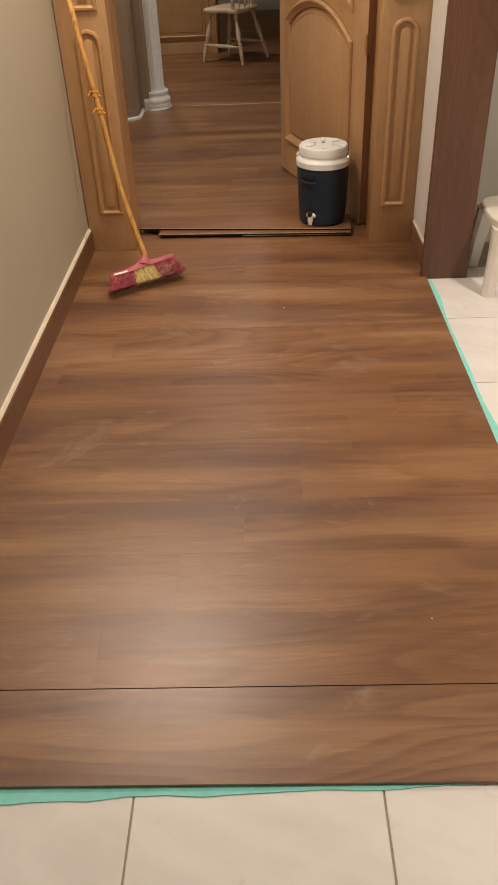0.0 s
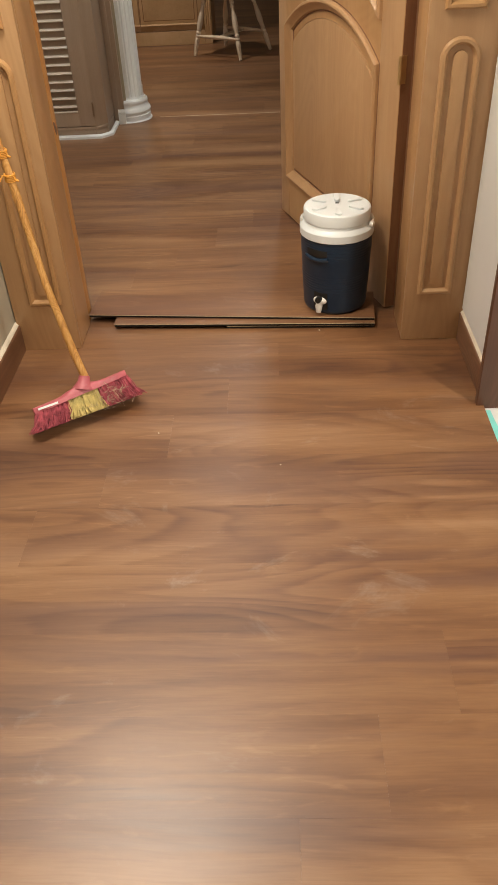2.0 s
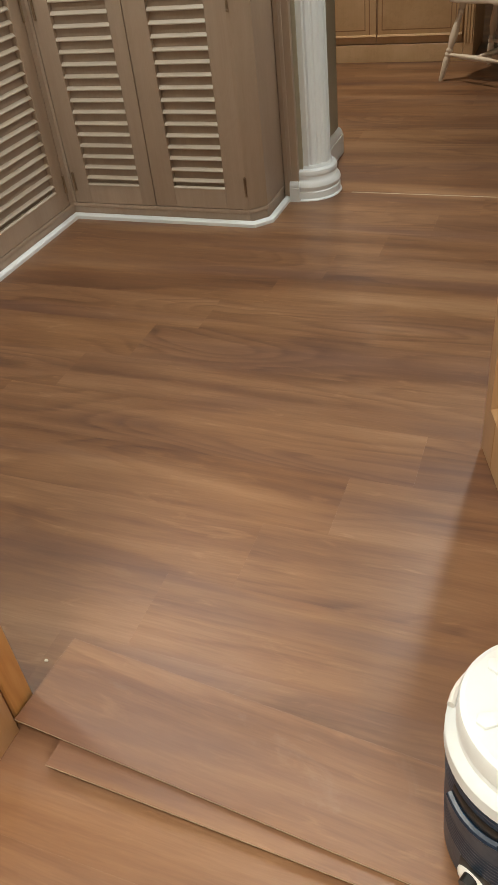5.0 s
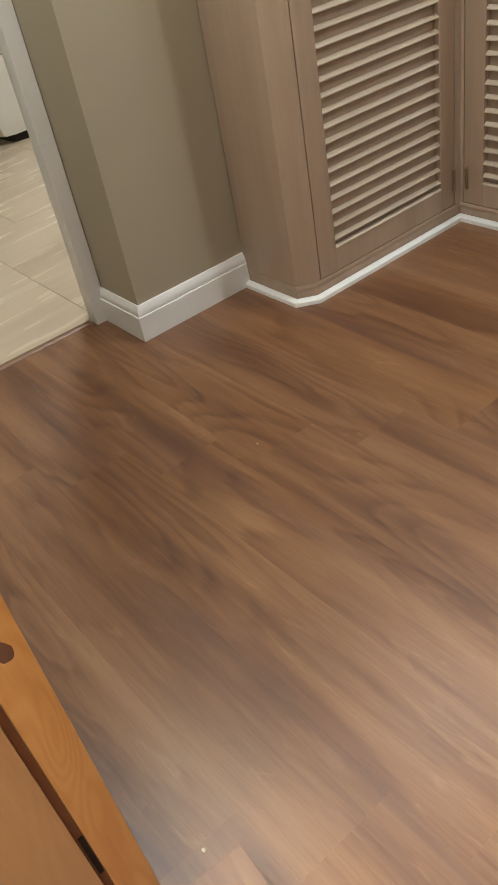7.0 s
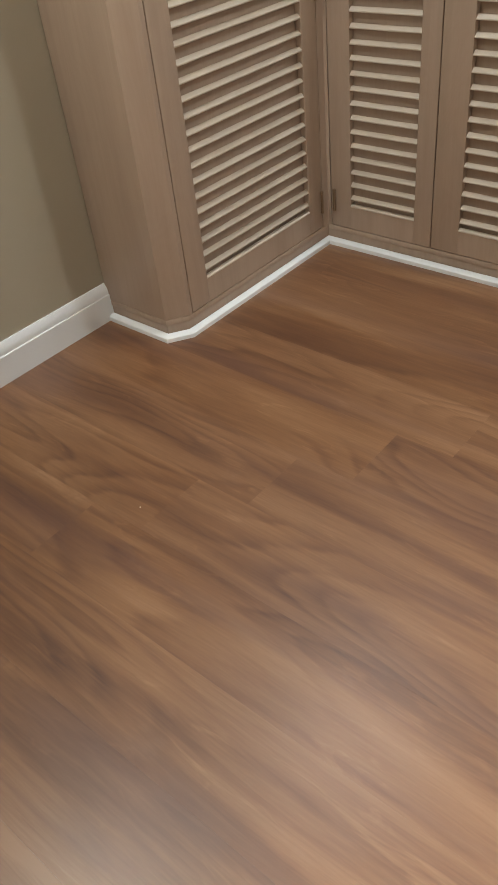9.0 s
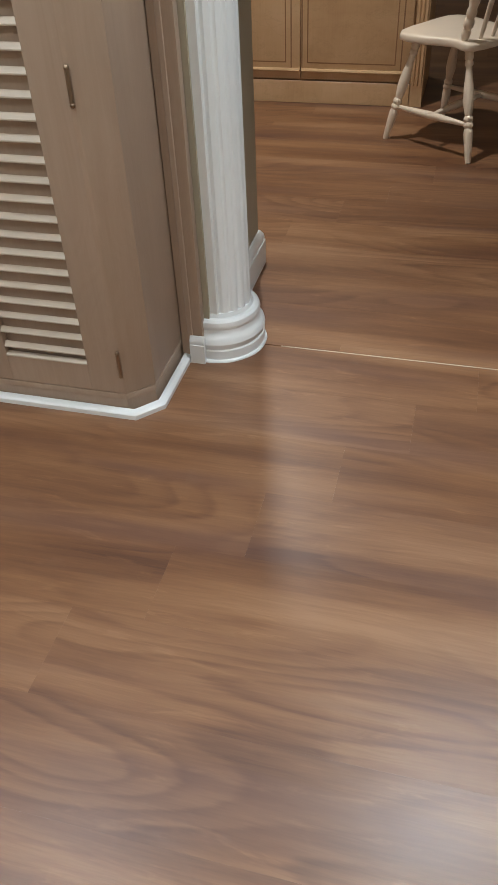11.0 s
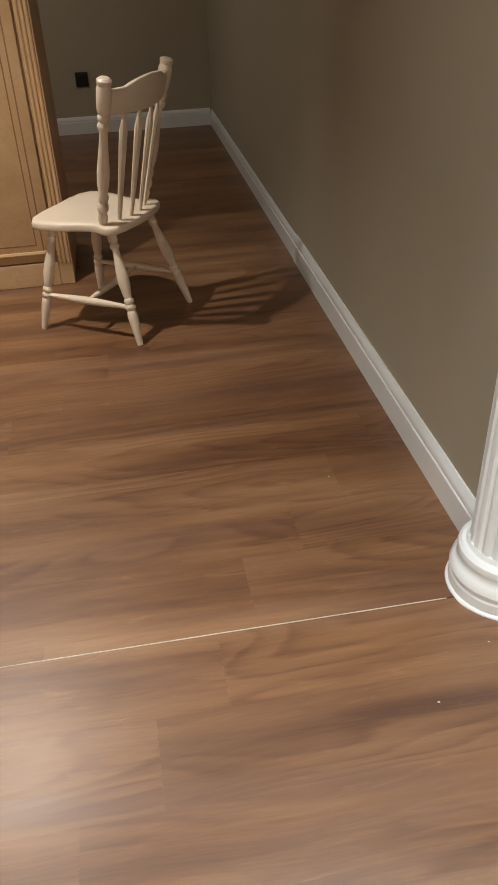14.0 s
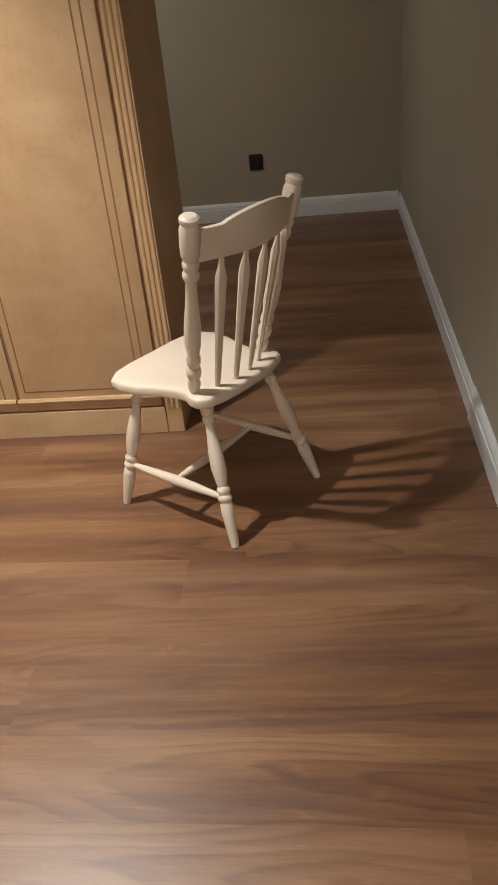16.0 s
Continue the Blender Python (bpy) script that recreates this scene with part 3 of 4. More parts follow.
MOULD = [(0, -0.012), (0, 0.009), (0.005, 0.016), (0.011, 0.017), (0.018, 0.012), (0.024, 0.004), (0.034, -0.002), (0.038, -0.012)]


def leaf_place(a, b, h):
    return (a, FACE + h, b)


def segment_arch(x0, x1, zs, rise, steps=22):
    half = (x1 - x0) / 2
    rad = (half * half + rise * rise) / (2 * rise)
    cz = zs + rise - rad
    return [(x0 + (x1 - x0) * i / steps, cz + math.sqrt(max(0, rad * rad - (x0 + (x1 - x0) * i / steps - (x0 + x1) / 2) ** 2))) for i in range(steps + 1)]


def plate(outline, back, front, bm=None, bevel=0.0):
    own = prism(outline, -front, -back, bevel, 2)
    own.transform(Matrix(((1, 0, 0, 0), (0, 0, -1, 0), (0, 1, 0, 0), (0, 0, 0, 1))))
    return joined(bm, own)


part("core", box(0.02, LEN - 0.02, -THICK, -0.012, 0.02, 2.06), PINE, leaf)
part("edge_strip", box(-0.0007, -0.0001, -THICK + 0.003, -0.003, 0.002, 2.078), EDGE, leaf, "dark reddish hinge edge")
part("stile", box(0.0, P0, -THICK, 0.0, 0.0, 2.08, 0.003, 2), PINE, leaf)
part("stile", box(P1, LEN, -THICK, 0.0, 0.0, 2.08, 0.003, 2), PINE, leaf)
part("bottom_rail", box(P0 + 0.0005, P1 - 0.0005, -THICK + 0.002, -0.0005, 0.0, PZ0, 0.002), PINE, leaf)
arch = segment_arch(P0, P1, PZS, RISE)
low_arch = [(a, b) for a, b in arch]
high_arch = [(a, b + 0.122) for a, b in segment_arch(P0, P1, PZS, RISE)]
part("arched_rail", plate(low_arch + high_arch[::-1], -THICK + 0.002, -0.0005), PINE, leaf)
part("top_rail", box(P0 + 0.0005, P1 - 0.0005, -THICK + 0.002, -0.0005, 1.95, 2.08, 0.002), PINE, leaf)
lower = [(P0, PZ0)] + low_arch + [(P1, PZ0)]
part("panel_moulding", sweep(lower, MOULD, leaf_place, True), PINE, leaf)
# Thin dark reddish lines along the moulding's outer and inner rim.
part("stain_line", sweep(lower, [(-0.004, -0.004), (-0.004, 0.0006), (-0.0002, 0.0006), (-0.0002, -0.004)], leaf_place, True), EDGE, leaf, "thin dark reddish line along the moulding")
part("stain_line", sweep(lower, [(0.0382, -0.0125), (0.0382, -0.009), (0.0415, -0.009), (0.0415, -0.0125)], leaf_place, True), EDGE, leaf, "thin dark reddish line along the moulding")
inner = [(P0 + 0.050, PZ0 + 0.050)] + [(a, b - 0.050) for a, b in segment_arch(P0 + 0.050, P1 - 0.050, PZS - 0.005, RISE - 0.008)] + [(P1 - 0.050, PZ0 + 0.050)]
part("raised_panel", plate(inner, -0.0135, -0.002, None, 0.009), PINE, leaf)
upper = [(P0, high_arch[0][1])] + [(P0, 1.95), (P1, 1.95)] + high_arch[::-1][:-1]
part("panel_moulding", sweep(upper, MOULD, leaf_place, True), PINE, leaf)
part("raised_panel", plate([(P0 + 0.075, 1.88)] + [(a, b + 0.075) for a, b in high_arch if P0 + 0.075 <= a <= P1 - 0.075] + [(P1 - 0.075, 1.88)], -0.0125, -0.003, None, 0.004), PINE, leaf)
for z in (0.742, 1.75):
    hinge = part("hinge", tube([(-0.004, 0.004, z), (-0.004, 0.004, z + 0.078)], 0.006, 12), BRASS, leaf, "brass butt hinge")
    part("hinge_plate", box(-0.0025, -0.0008, -0.017, 0.0, z, z + 0.078), BRASS, hinge)

# ---- louvred corner cabinet ----
cab = thing("louvred_cabinet", pose(0, 0, 0), "taupe limed-wood corner cabinet with louvred doors", "cabinet")
BODY = [(-1.998, 5.408), (-1.735, 5.408), (-1.694, 5.470), (-1.694, 6.204), (-0.872, 6.204), (-0.812, 6.262), (-0.812, 6.503), (-1.998, 6.503)]
KICK = [(-1.998, 5.412), (-1.737, 5.412), (-1.698, 5.472), (-1.698, 6.208), (-0.874, 6.208), (-0.816, 6.264), (-0.816, 6.503), (-1.998, 6.503)]
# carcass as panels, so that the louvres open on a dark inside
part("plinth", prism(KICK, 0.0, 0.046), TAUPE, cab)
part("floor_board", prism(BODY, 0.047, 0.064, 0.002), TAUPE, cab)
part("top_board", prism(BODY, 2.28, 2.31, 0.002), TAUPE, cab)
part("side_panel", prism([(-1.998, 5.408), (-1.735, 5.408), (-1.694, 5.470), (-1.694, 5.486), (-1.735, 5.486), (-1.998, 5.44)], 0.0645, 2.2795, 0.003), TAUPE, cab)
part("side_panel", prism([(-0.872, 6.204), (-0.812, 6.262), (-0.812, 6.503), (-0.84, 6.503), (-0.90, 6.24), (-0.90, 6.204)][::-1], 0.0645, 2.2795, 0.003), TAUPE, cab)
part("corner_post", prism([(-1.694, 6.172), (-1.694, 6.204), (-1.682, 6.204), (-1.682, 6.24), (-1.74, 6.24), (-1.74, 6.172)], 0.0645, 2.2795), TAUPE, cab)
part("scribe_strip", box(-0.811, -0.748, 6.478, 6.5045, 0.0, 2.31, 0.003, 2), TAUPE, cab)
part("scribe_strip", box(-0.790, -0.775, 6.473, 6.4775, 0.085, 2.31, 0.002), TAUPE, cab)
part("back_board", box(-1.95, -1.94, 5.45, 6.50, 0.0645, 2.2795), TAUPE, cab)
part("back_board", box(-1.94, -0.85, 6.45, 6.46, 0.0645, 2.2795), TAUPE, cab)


def louvre_door(name, width, left, right, m, height=2.19, bottom=0.077):
    """A framed door with louvre slats; local x along it, +z up, -y out of the cabinet."""
    door = part(name, bmesh.new(), TAUPE, cab)
    door.matrix_local = m
    t = 0.022
    frame_bm = box(0, left, 0, t, 0, height, 0.0025, 2)
    box(width - right, width, 0, t, 0, height, 0.0025, 2, frame_bm)
    box(left, width - right, 0.0008, t, 0, bottom, 0.0, 1, frame_bm)
    box(left, width - right, 0.0008, t, height - 0.09, height, 0.0, 1, frame_bm)
    box(left, width - right, 0.0008, t, 1.03, 1.12, 0.0, 1, frame_bm)
    part("door_frame", frame_bm, TAUPE, door)
    sill = [(left, 0), (width - right, 0)]
    # Pale colour here stands for light on the rail's top edge.
    part("sill", sweep(sill, [(-0.014, bottom + 0.0005), (0.0015, bottom + 0.0005), (0.0015, bottom + 0.004), (-0.004, bottom + 0.008), (-0.014, bottom + 0.008)], lambda a, b, h: (a, b, h)), PALE_WOOD, door)
    pitch = 0.0442
    tilt, deep, thick = radians(44), 0.0170, 0.006
    prof = [(-deep / 2, -thick / 2), (deep / 2 - 0.002, -thick / 2), (deep / 2, -0.001), (deep / 2, 0.001), (deep / 2 - 0.002, thick / 2), (-deep / 2, thick / 2)]
    prof = [(o * math.cos(tilt) + h * math.sin(tilt), -o * math.sin(tilt) + h * math.cos(tilt)) for o, h in prof]
    slat_me = finish("slat", sweep([(left - 0.004, 0), (width - right + 0.004, 0)], prof, lambda x, y, h: (x, y + 0.0085, h)), PALE_WOOD, 25)
    z = bottom + 0.032
    while z < height - 0.10:
        if not 1.015 < z < 1.135:
            s = new("slat", slat_me)
            s.parent = door
            s.location = (0, 0, z)
        z += pitch
    part("inner_panel", box(left - 0.01, width - right + 0.01, t + 0.003, t + 0.007, bottom, height - 0.05), TAUPE, door)
    return door


Z0 = 0.067
# door on the long left flank: local x runs along +y, out is +x
flank = Matrix(((0, -1, 0, -1.6935), (1, 0, 0, 5.489), (0, 0, 1, Z0), (0, 0, 0, 1)))
d1 = louvre_door("door", 0.680, 0.079, 0.073, flank)
d2 = louvre_door("door", 0.388, 0.080, 0.063, pose(-1.678, 6.2035, Z0))
d3 = louvre_door("door", 0.403, 0.094, 0.083, pose(-1.2865, 6.2035, Z0))


def pin_hinge(parent, x, z):
    h = part("hinge", tube([(x, -0.006, z), (x, -0.006, z + 0.062)], 0.0048, 10), BRONZE, parent, "thin barrel hinge with ball ends")
    for dz in (-0.004, 0.066):
        bm = bmesh.new()
        bmesh.ops.create_uvsphere(bm, u_segments=10, v_segments=6, radius=0.0058, matrix=Matrix.Translation((x, -0.006, z + dz)))
        part("finial", bm, BRONZE, h)


for door, x in ((d1, 0.672), (d2, 0.016), (d3, 0.411)):
    for z in (0.062, 0.72):
        pin_hinge(door, x, z)

# ---- fluted half columns at the passage ----


def half_column(x, y, facing, label):
    col = thing("half_column", pose(x, y, 0), label, "column", group="columns of the passage")
    flutes = 20

    def wave(a):
        c = math.cos(a * flutes)
        return 1.0 - 0.055 * max(0.0, c) ** 0.7 if c > 0 else 1.0

    base = [(0.0, 0), (0.128, 0), (0.128, 0.034), (0.124, 0.038), (0.126, 0.044), (0.130, 0.056), (0.127, 0.068), (0.121, 0.076), (0.117, 0.080), (0.1145, 0.088), (0.114, 0.096), (0.1155, 0.099), (0.117, 0.108), (0.114, 0.118), (0.107, 0.124), (0.098, 0.126), (0.094, 0.137), (0.0, 0.137)]
    part("base", lathe(base, 56), WHITE, col, angle=28)
    part("shaft", lathe([(0.0, 0.1375), (0.093, 0.1375), (0.0905, 0.15), (0.089, 0.6), (0.088, 1.2), (0.085, 1.93), (0.0, 1.93)], 160, wave), WHITE, col, angle=50)
    part("caulk_ring", lathe([(0.126, 0.0), (0.1345, 0.0), (0.1335, 0.0035), (0.1285, 0.0075), (0.126, 0.008)], 72, lambda a: 1.0 + 0.016 * noise.noise((3.5 * math.cos(a) + x, 3.5 * math.sin(a), 1.7))), WHITE, col, "uneven white caulk round the foot")
    part("capital", lathe([(0.0, 1.931), (0.088, 1.931), (0.10, 1.95), (0.10, 1.97), (0.12, 2.01), (0.12, 2.068), (0.0, 2.068)], 40), WHITE, col)
    a, b = sorted((facing * 0.004, -facing * 0.012))
    part("backing_pilaster", box(a + 0.012 * (facing < 0) - 0.0, b + 0.02 * (facing > 0), -0.093, 0.093, 0.0, 2.068, 0.003), WHITE, col)
    return col


half_column(-0.733, 6.607, 1, "white fluted half column on the wall stub")
half_column(EAST + 0.008, 6.622, -1, "white fluted half column against the long wall")

# ---- wardrobe ----
ward = thing("wardrobe", pose(0, 0, 0), "honey-coloured maple wardrobe with framed panel doors", "wardrobe")
WX, WF = -0.334, 8.782
part("carcass", box(-2.95, WX - 0.001, WF + 0.024, 9.32, 0.002, 2.25, 0.002), MAPLE, ward)
part("plinth", box(-2.95, WX - 0.062, WF + 0.002, WF + 0.0235, 0.0, 0.106, 0.002), MAPLE, ward)
post = part("corner_pilaster", box(WX - 0.060, WX, WF + 0.004, WF + 0.0235, 0.0, 2.25, 0.002), MAPLE, ward)
for x in (WX - 0.053, WX - 0.035, WX - 0.017):
    part("flute_bead", tube([(x + 0.005, WF + 0.004, 0.10), (x + 0.005, WF + 0.004, 2.2)], 0.0062, 8), MAPLE, post)
part("cornice", sweep([(WX, 9.32), (WX, WF), (-2.95, WF)], [(0, 2.251), (-0.02, 2.251), (-0.05, 2.31), (-0.05, 2.33), (0, 2.33)], flat), MAPLE, ward)
WARD_MOULD = [(0, -0.002), (0, 0.004), (0.003, 0.011), (0.008, 0.012), (0.011, 0.003), (0.014, 0.008), (0.018, 0.008), (0.022, -0.002)]
for i in range(4):
    x1 = WX - 0.070 - i * 0.534
    x0 = x1 - 0.530
    door = part("door", box(x0, x1, WF, WF + 0.0225, 0.114, 2.24, 0.003, 2), MAPLE, ward)
    place = lambda a, b, h: (a, WF - h, b)
    outline = [(x0 + 0.055, 0.166), (x0 + 0.055, 2.17), (x1 - 0.048, 2.17), (x1 - 0.048, 0.166)]
    if i == 0:
        outline = [(x0 + 0.008, 0.166), (x0 + 0.008, 2.17), (x1 - 0.046, 2.17), (x1 - 0.046, 0.166)]
    part("panel_moulding", sweep(outline, WARD_MOULD, place, True), MAPLE, door)
    # Groove shade on both sides of the moulding, put in as dark strips.
    for near, far in ((-0.006, 0.0), (0.0221, 0.0275)):
        part("glaze_line", sweep(outline, [(near, -0.002), (near, 0.0006), (far, 0.0006), (far, -0.002)], place, True), MOULD_SHADE, door, "dark line painted as shade along the moulding")
    part("bottom_ledge", sweep([(x0 + 0.002, WF), (x1 - 0.002, WF)], [(0, 0.148), (0.010, 0.148), (0.014, 0.155), (0.010, 0.163), (0, 0.165)], flat), MAPLE, door)
    part("knob", lathe([(0.0, 0.0), (0.006, 0.0), (0.006, 0.012), (0.014, 0.02), (0.012, 0.028), (0.0, 0.030)], 14), BRASS, door)
    door.children[-1].matrix_local = Matrix.Translation((x0 + 0.03, WF - 0.001, 1.35)) @ pose(0, 0, 0, 90)

# ---- the chair ----
chair = thing("spindle_chair", pose(-0.152, 8.392, 0, 0, 0, 57.0), "cream-painted wooden spindle-back chair with turned legs", "chair")
half_seat = [(0.0, 0.228), (0.09, 0.230), (0.158, 0.222), (0.200, 0.196), (0.213, 0.150), (0.203, 0.080), (0.178, 0.012), (0.166, -0.040), (0.168, -0.068), (0.184, -0.095), (0.187, -0.125), (0.166, -0.150), (0.12, -0.164), (0.06, -0.172), (0.0, -0.174)]
seat_poly = half_seat + [(-x, y) for x, y in half_seat[-2:0:-1]]
seat_bm = bmesh.new()
rows = []
for inset, z in ((0.012, 0.407), (0.002, 0.410), (0.0, 0.415), (0.0, 0.431), (0.0025, 0.4365), (0.008, 0.4395), (0.03, 0.4405), (0.075, 0.4392), (0.12, 0.4380)):
    rows.append([seat_bm.verts.new((x * (1 - inset / 0.19), (y - 0.02) * (1 - inset / 0.19) + 0.02, z)) for x, y in seat_poly])
for a, b in zip(rows, rows[1:]):
    for i in range(len(a)):
        seat_bm.faces.new((a[i], a[(i + 1) % len(a)], b[(i + 1) % len(a)], b[i]))
seat_bm.faces.new(rows[0])
seat_bm.faces.new(rows[-1])
part("seat", seat_bm, CREAM, chair, angle=60)
LEG = [(0.0, 0.015), (0.03, 0.0175), (0.09, 0.0175), (0.105, 0.0135), (0.12, 0.017), (0.145, 0.017), (0.16, 0.0125), (0.22, 0.0140), (0.34, 0.0205), (0.45, 0.0225), (0.55, 0.0165), (0.578, 0.0135), (0.592, 0.0185), (0.606, 0.0195), (0.62, 0.0185), (0.632, 0.0135), (0.645, 0.0190), (0.66, 0.0205), (0.674, 0.0190), (0.686, 0.0142), (0.70, 0.0180), (0.74, 0.0195), (0.80, 0.018), (0.97, 0.0125), (1.0, 0.011)]
feet = {}
for sx in (-1, 1):
    for sy, tx, ty in ((1, 0.140, 0.145), (-1, 0.135, -0.105)):
        top, foot = Vector((sx * tx, ty, 0.413)), Vector((sx * 0.213, 0.222 * sy - (0.0 if sy > 0 else 0.002), 0.0))
        leg = part("leg", turned(top, foot, LEG, 16), CREAM, chair)
        part("foot_pad", lathe([(0.0, 0.0), (0.0105, 0.0), (0.0105, 0.003), (0.0, 0.003)], 12), BLACK, leg, "dark felt pad")
        leg.children[0].matrix_local = Matrix.Translation((foot.x, foot.y, 0.0))
        feet[sx, sy] = (top, foot)


def on_leg(key, s):
    a, b = feet[key]
    return a.lerp(b, s)


STRETCH = [(0.0, 0.008), (0.1, 0.0095), (0.3, 0.0135), (0.5, 0.016), (0.7, 0.0135), (0.9, 0.0095), (1.0, 0.008)]
mids = []
for sx in (-1, 1):
    a, b = on_leg((sx, 1), 0.66), on_leg((sx, -1), 0.66)
    part("stretcher", turned(a, b, STRETCH, 14), CREAM, chair)
    mids.append(a.lerp(b, 0.5))
part("stretcher", turned(mids[0], mids[1], STRETCH, 14), CREAM, chair)
POST = [(0.0, 0.012), (0.03, 0.017), (0.06, 0.019), (0.09, 0.0145), (0.105, 0.0195), (0.13, 0.0215), (0.155, 0.0195), (0.17, 0.015), (0.19, 0.0195), (0.215, 0.0205), (0.24, 0.0165), (0.30, 0.0215), (0.40, 0.0225), (0.55, 0.0165), (0.66, 0.0135), (0.685, 0.0205), (0.705, 0.0215), (0.725, 0.0165), (0.74, 0.0205), (0.76, 0.0215), (0.775, 0.018), (0.80, 0.0235), (0.86, 0.0255), (0.93, 0.0255), (0.955, 0.021), (0.965, 0.0245), (0.985, 0.0245), (0.997, 0.017), (1.0, 0.0)]
tops = {}
for sx in (-1, 1):
    low, high = Vector((sx * 0.152, -0.088, 0.440)), Vector((sx * 0.212, -0.212, 0.945))
    part("back_post", turned(low, high, POST, 18), CREAM, chair)
    tops[sx] = (low, high)


def rail_point(x, z):
    """A point on the bowed, leaning back at half-width share x and height z."""
    s = (z - 0.44) / 0.505
    low, high = tops[1]
    w = low.x + (high.x - low.x) * s
    y = low.y + (high.y - low.y) * s
    return Vector((w * x, y - 0.055 * (1 - x * x) * (0.55 + 0.45 * s), z))


crest = bmesh.new()
n = 24
rows = []
for i in range(n + 1):
    x = -0.93 + 1.86 * i / n
    lift = 0.022 * max(0.0, 1 - (abs(x) / 0.62) ** 2) ** 0.8 if abs(x) < 0.62 else 0.0
    lo, hi = 0.822 - 0.004 * math.cos(x * 3), 0.905 + lift
    a, b = rail_point(x, lo), rail_point(x, hi)
    off = Vector((-x * 0.25, 0.97, 0.22)).normalized() * 0.0095
    rows.append([crest.verts.new(v) for v in (a - off, a * 0.92 + b * 0.08 - off * 1.15, a * 0.08 + b * 0.92 - off * 1.15, b - off * 0.6, b + off * 0.6, a * 0.08 + b * 0.92 + off * 1.15, a * 0.92 + b * 0.08 + off * 1.15, a + off)])
for a, b in zip(rows, rows[1:]):
    for i in range(8):
        crest.faces.new((a[i], a[(i + 1) % 8], b[(i + 1) % 8], b[i]))
crest.faces.new(rows[0])
crest.faces.new(rows[-1])
part("crest_rail", crest, CREAM, chair, angle=50)
SPIN = [(0.0, 0.008), (0.10, 0.0105), (0.45, 0.0135), (0.72, 0.0165), (0.84, 0.0175), (0.93, 0.0085), (1.0, 0.0075)]
for x in (-0.60, -0.205, 0.205, 0.60):
    low = Vector((x * 0.155, -0.090 - 0.050 * (1 - x * x), 0.438))
    part("spindle", turned(low, rail_point(x, 0.828), SPIN, 8, 0.72), CREAM, chair)

# ---- drinks cooler on the stacked planks ----
STACK = 0.0366
jug = thing("drinks_cooler", pose(0.362, 4.004, STACK, 0, 0, -12) @ Matrix.Diagonal((1.0, 1.0, 1.07, 1.0)), "navy round drinks cooler with a white lid and tap", "cooler")


def ribs(z):
    return 0.0006 * math.sin(z * 2 * math.pi / 0.0085)


prof = [(0.0, 0.002), (0.098, 0.0), (0.106, 0.004), (0.1085, 0.012)]
prof += [(0.1085 + 0.010 * min(1, z / 0.2) + (ribs(z) if 0.075 < z < 0.13 or z > 0.185 else 0), z) for z in [0.014 + 0.0021 * k for k in range(110)] if z < 0.243]
prof += [(0.117, 0.245), (0.0, 0.245)]
part("body", lathe(prof, 48), NAVY, jug, "navy ribbed plastic body", 50)
part("collar", lathe([(0.0, 0.2455), (0.1215, 0.2455), (0.1235, 0.2475), (0.1235, 0.2690), (0.1215, 0.2725), (0.1105, 0.2815), (0.1075, 0.290), (0.0, 0.290)], 56), LIDW, jug, "white plastic collar", 24)
lid = part("lid", lathe([(0.0, 0.2905), (0.109, 0.2905), (0.111, 0.293), (0.111, 0.319), (0.1085, 0.325), (0.102, 0.3275), (0.094, 0.3262), (0.0, 0.3262)], 56), LIDW, jug, "white screw lid with moulded ridges", 30)
for k in range(1, 6):
    a = radians(100 + 60 * k)
    bm = prism([(0.046, -0.006), (0.088, -0.011), (0.0955, 0.0), (0.088, 0.011), (0.046, 0.006), (0.041, 0.0)], 0.3264, 0.3325, 0.002, 2)
    bm.transform(Matrix.Rotation(a, 4, "Z"))
    part("ridge", bm, LIDW, lid)
bm = prism([(0.028, -0.009), (0.080, -0.011), (0.085, 0.0), (0.080, 0.011), (0.028, 0.009), (0.022, 0.0)], 0.3264, 0.3345, 0.003, 2)
bm.transform(Matrix.Rotation(radians(100), 4, "Z"))
part("vent_cap", bm, LIDW, lid)
# The hole's shade is a thin black plate on the lid.
bm = prism([(0.012, -0.006), (0.0205, -0.006), (0.0205, 0.006), (0.012, 0.006)], 0.3262, 0.3272)
bm.transform(Matrix.Rotation(radians(100), 4, "Z"))
part("vent_hole", bm, BLACK, lid, "small dark plate standing for the shaded vent hole")
grip_pts = [(0.1205 * math.cos(a), 0.1205 * math.sin(a), 0.196 - 0.016 * math.cos((a + 2.02) * 1.9) ** 2 + 0.008) for a in [(-2.02 - 0.36 + 0.72 * i / 12) for i in range(13)]]
part("moulded_grip", tube(grip_pts, 0.0065, 8), NAVY, jug)
# No real hollow: a black plate paints its shade on the body.
grip_shade = sweep([(0.1187 * math.cos(a), 0.1187 * math.sin(a)) for a in [(-2.02 - 0.33 + 0.66 * i / 10) for i in range(11)]], [(0.0, 0.196), (0.0012, 0.198), (0.0012, 0.218), (0.0, 0.220)], flat)
part("grip_pocket", grip_shade, BLACK, jug, "dark plate standing for the shaded hollow above the grip")
tap_m = Matrix.Rotation(radians(-109), 4, "Z")
# Black box in the body paints the recess's shade behind the tap.
bm = box(0.100, 0.1125, -0.026, 0.026, 0.018, 0.078, 0.004, 2)
bm.transform(tap_m)
part("tap_recess", bm, BLACK, jug, "dark box standing for the shaded tap recess")
tap = bmesh.new()
bmesh.ops.create_uvsphere(tap, u_segments=20, v_segments=10, radius=1.0, matrix=Matrix.Translation((0.121, 0, 0.050)) @ Matrix.Diagonal((0.014, 0.025, 0.0135, 1)))
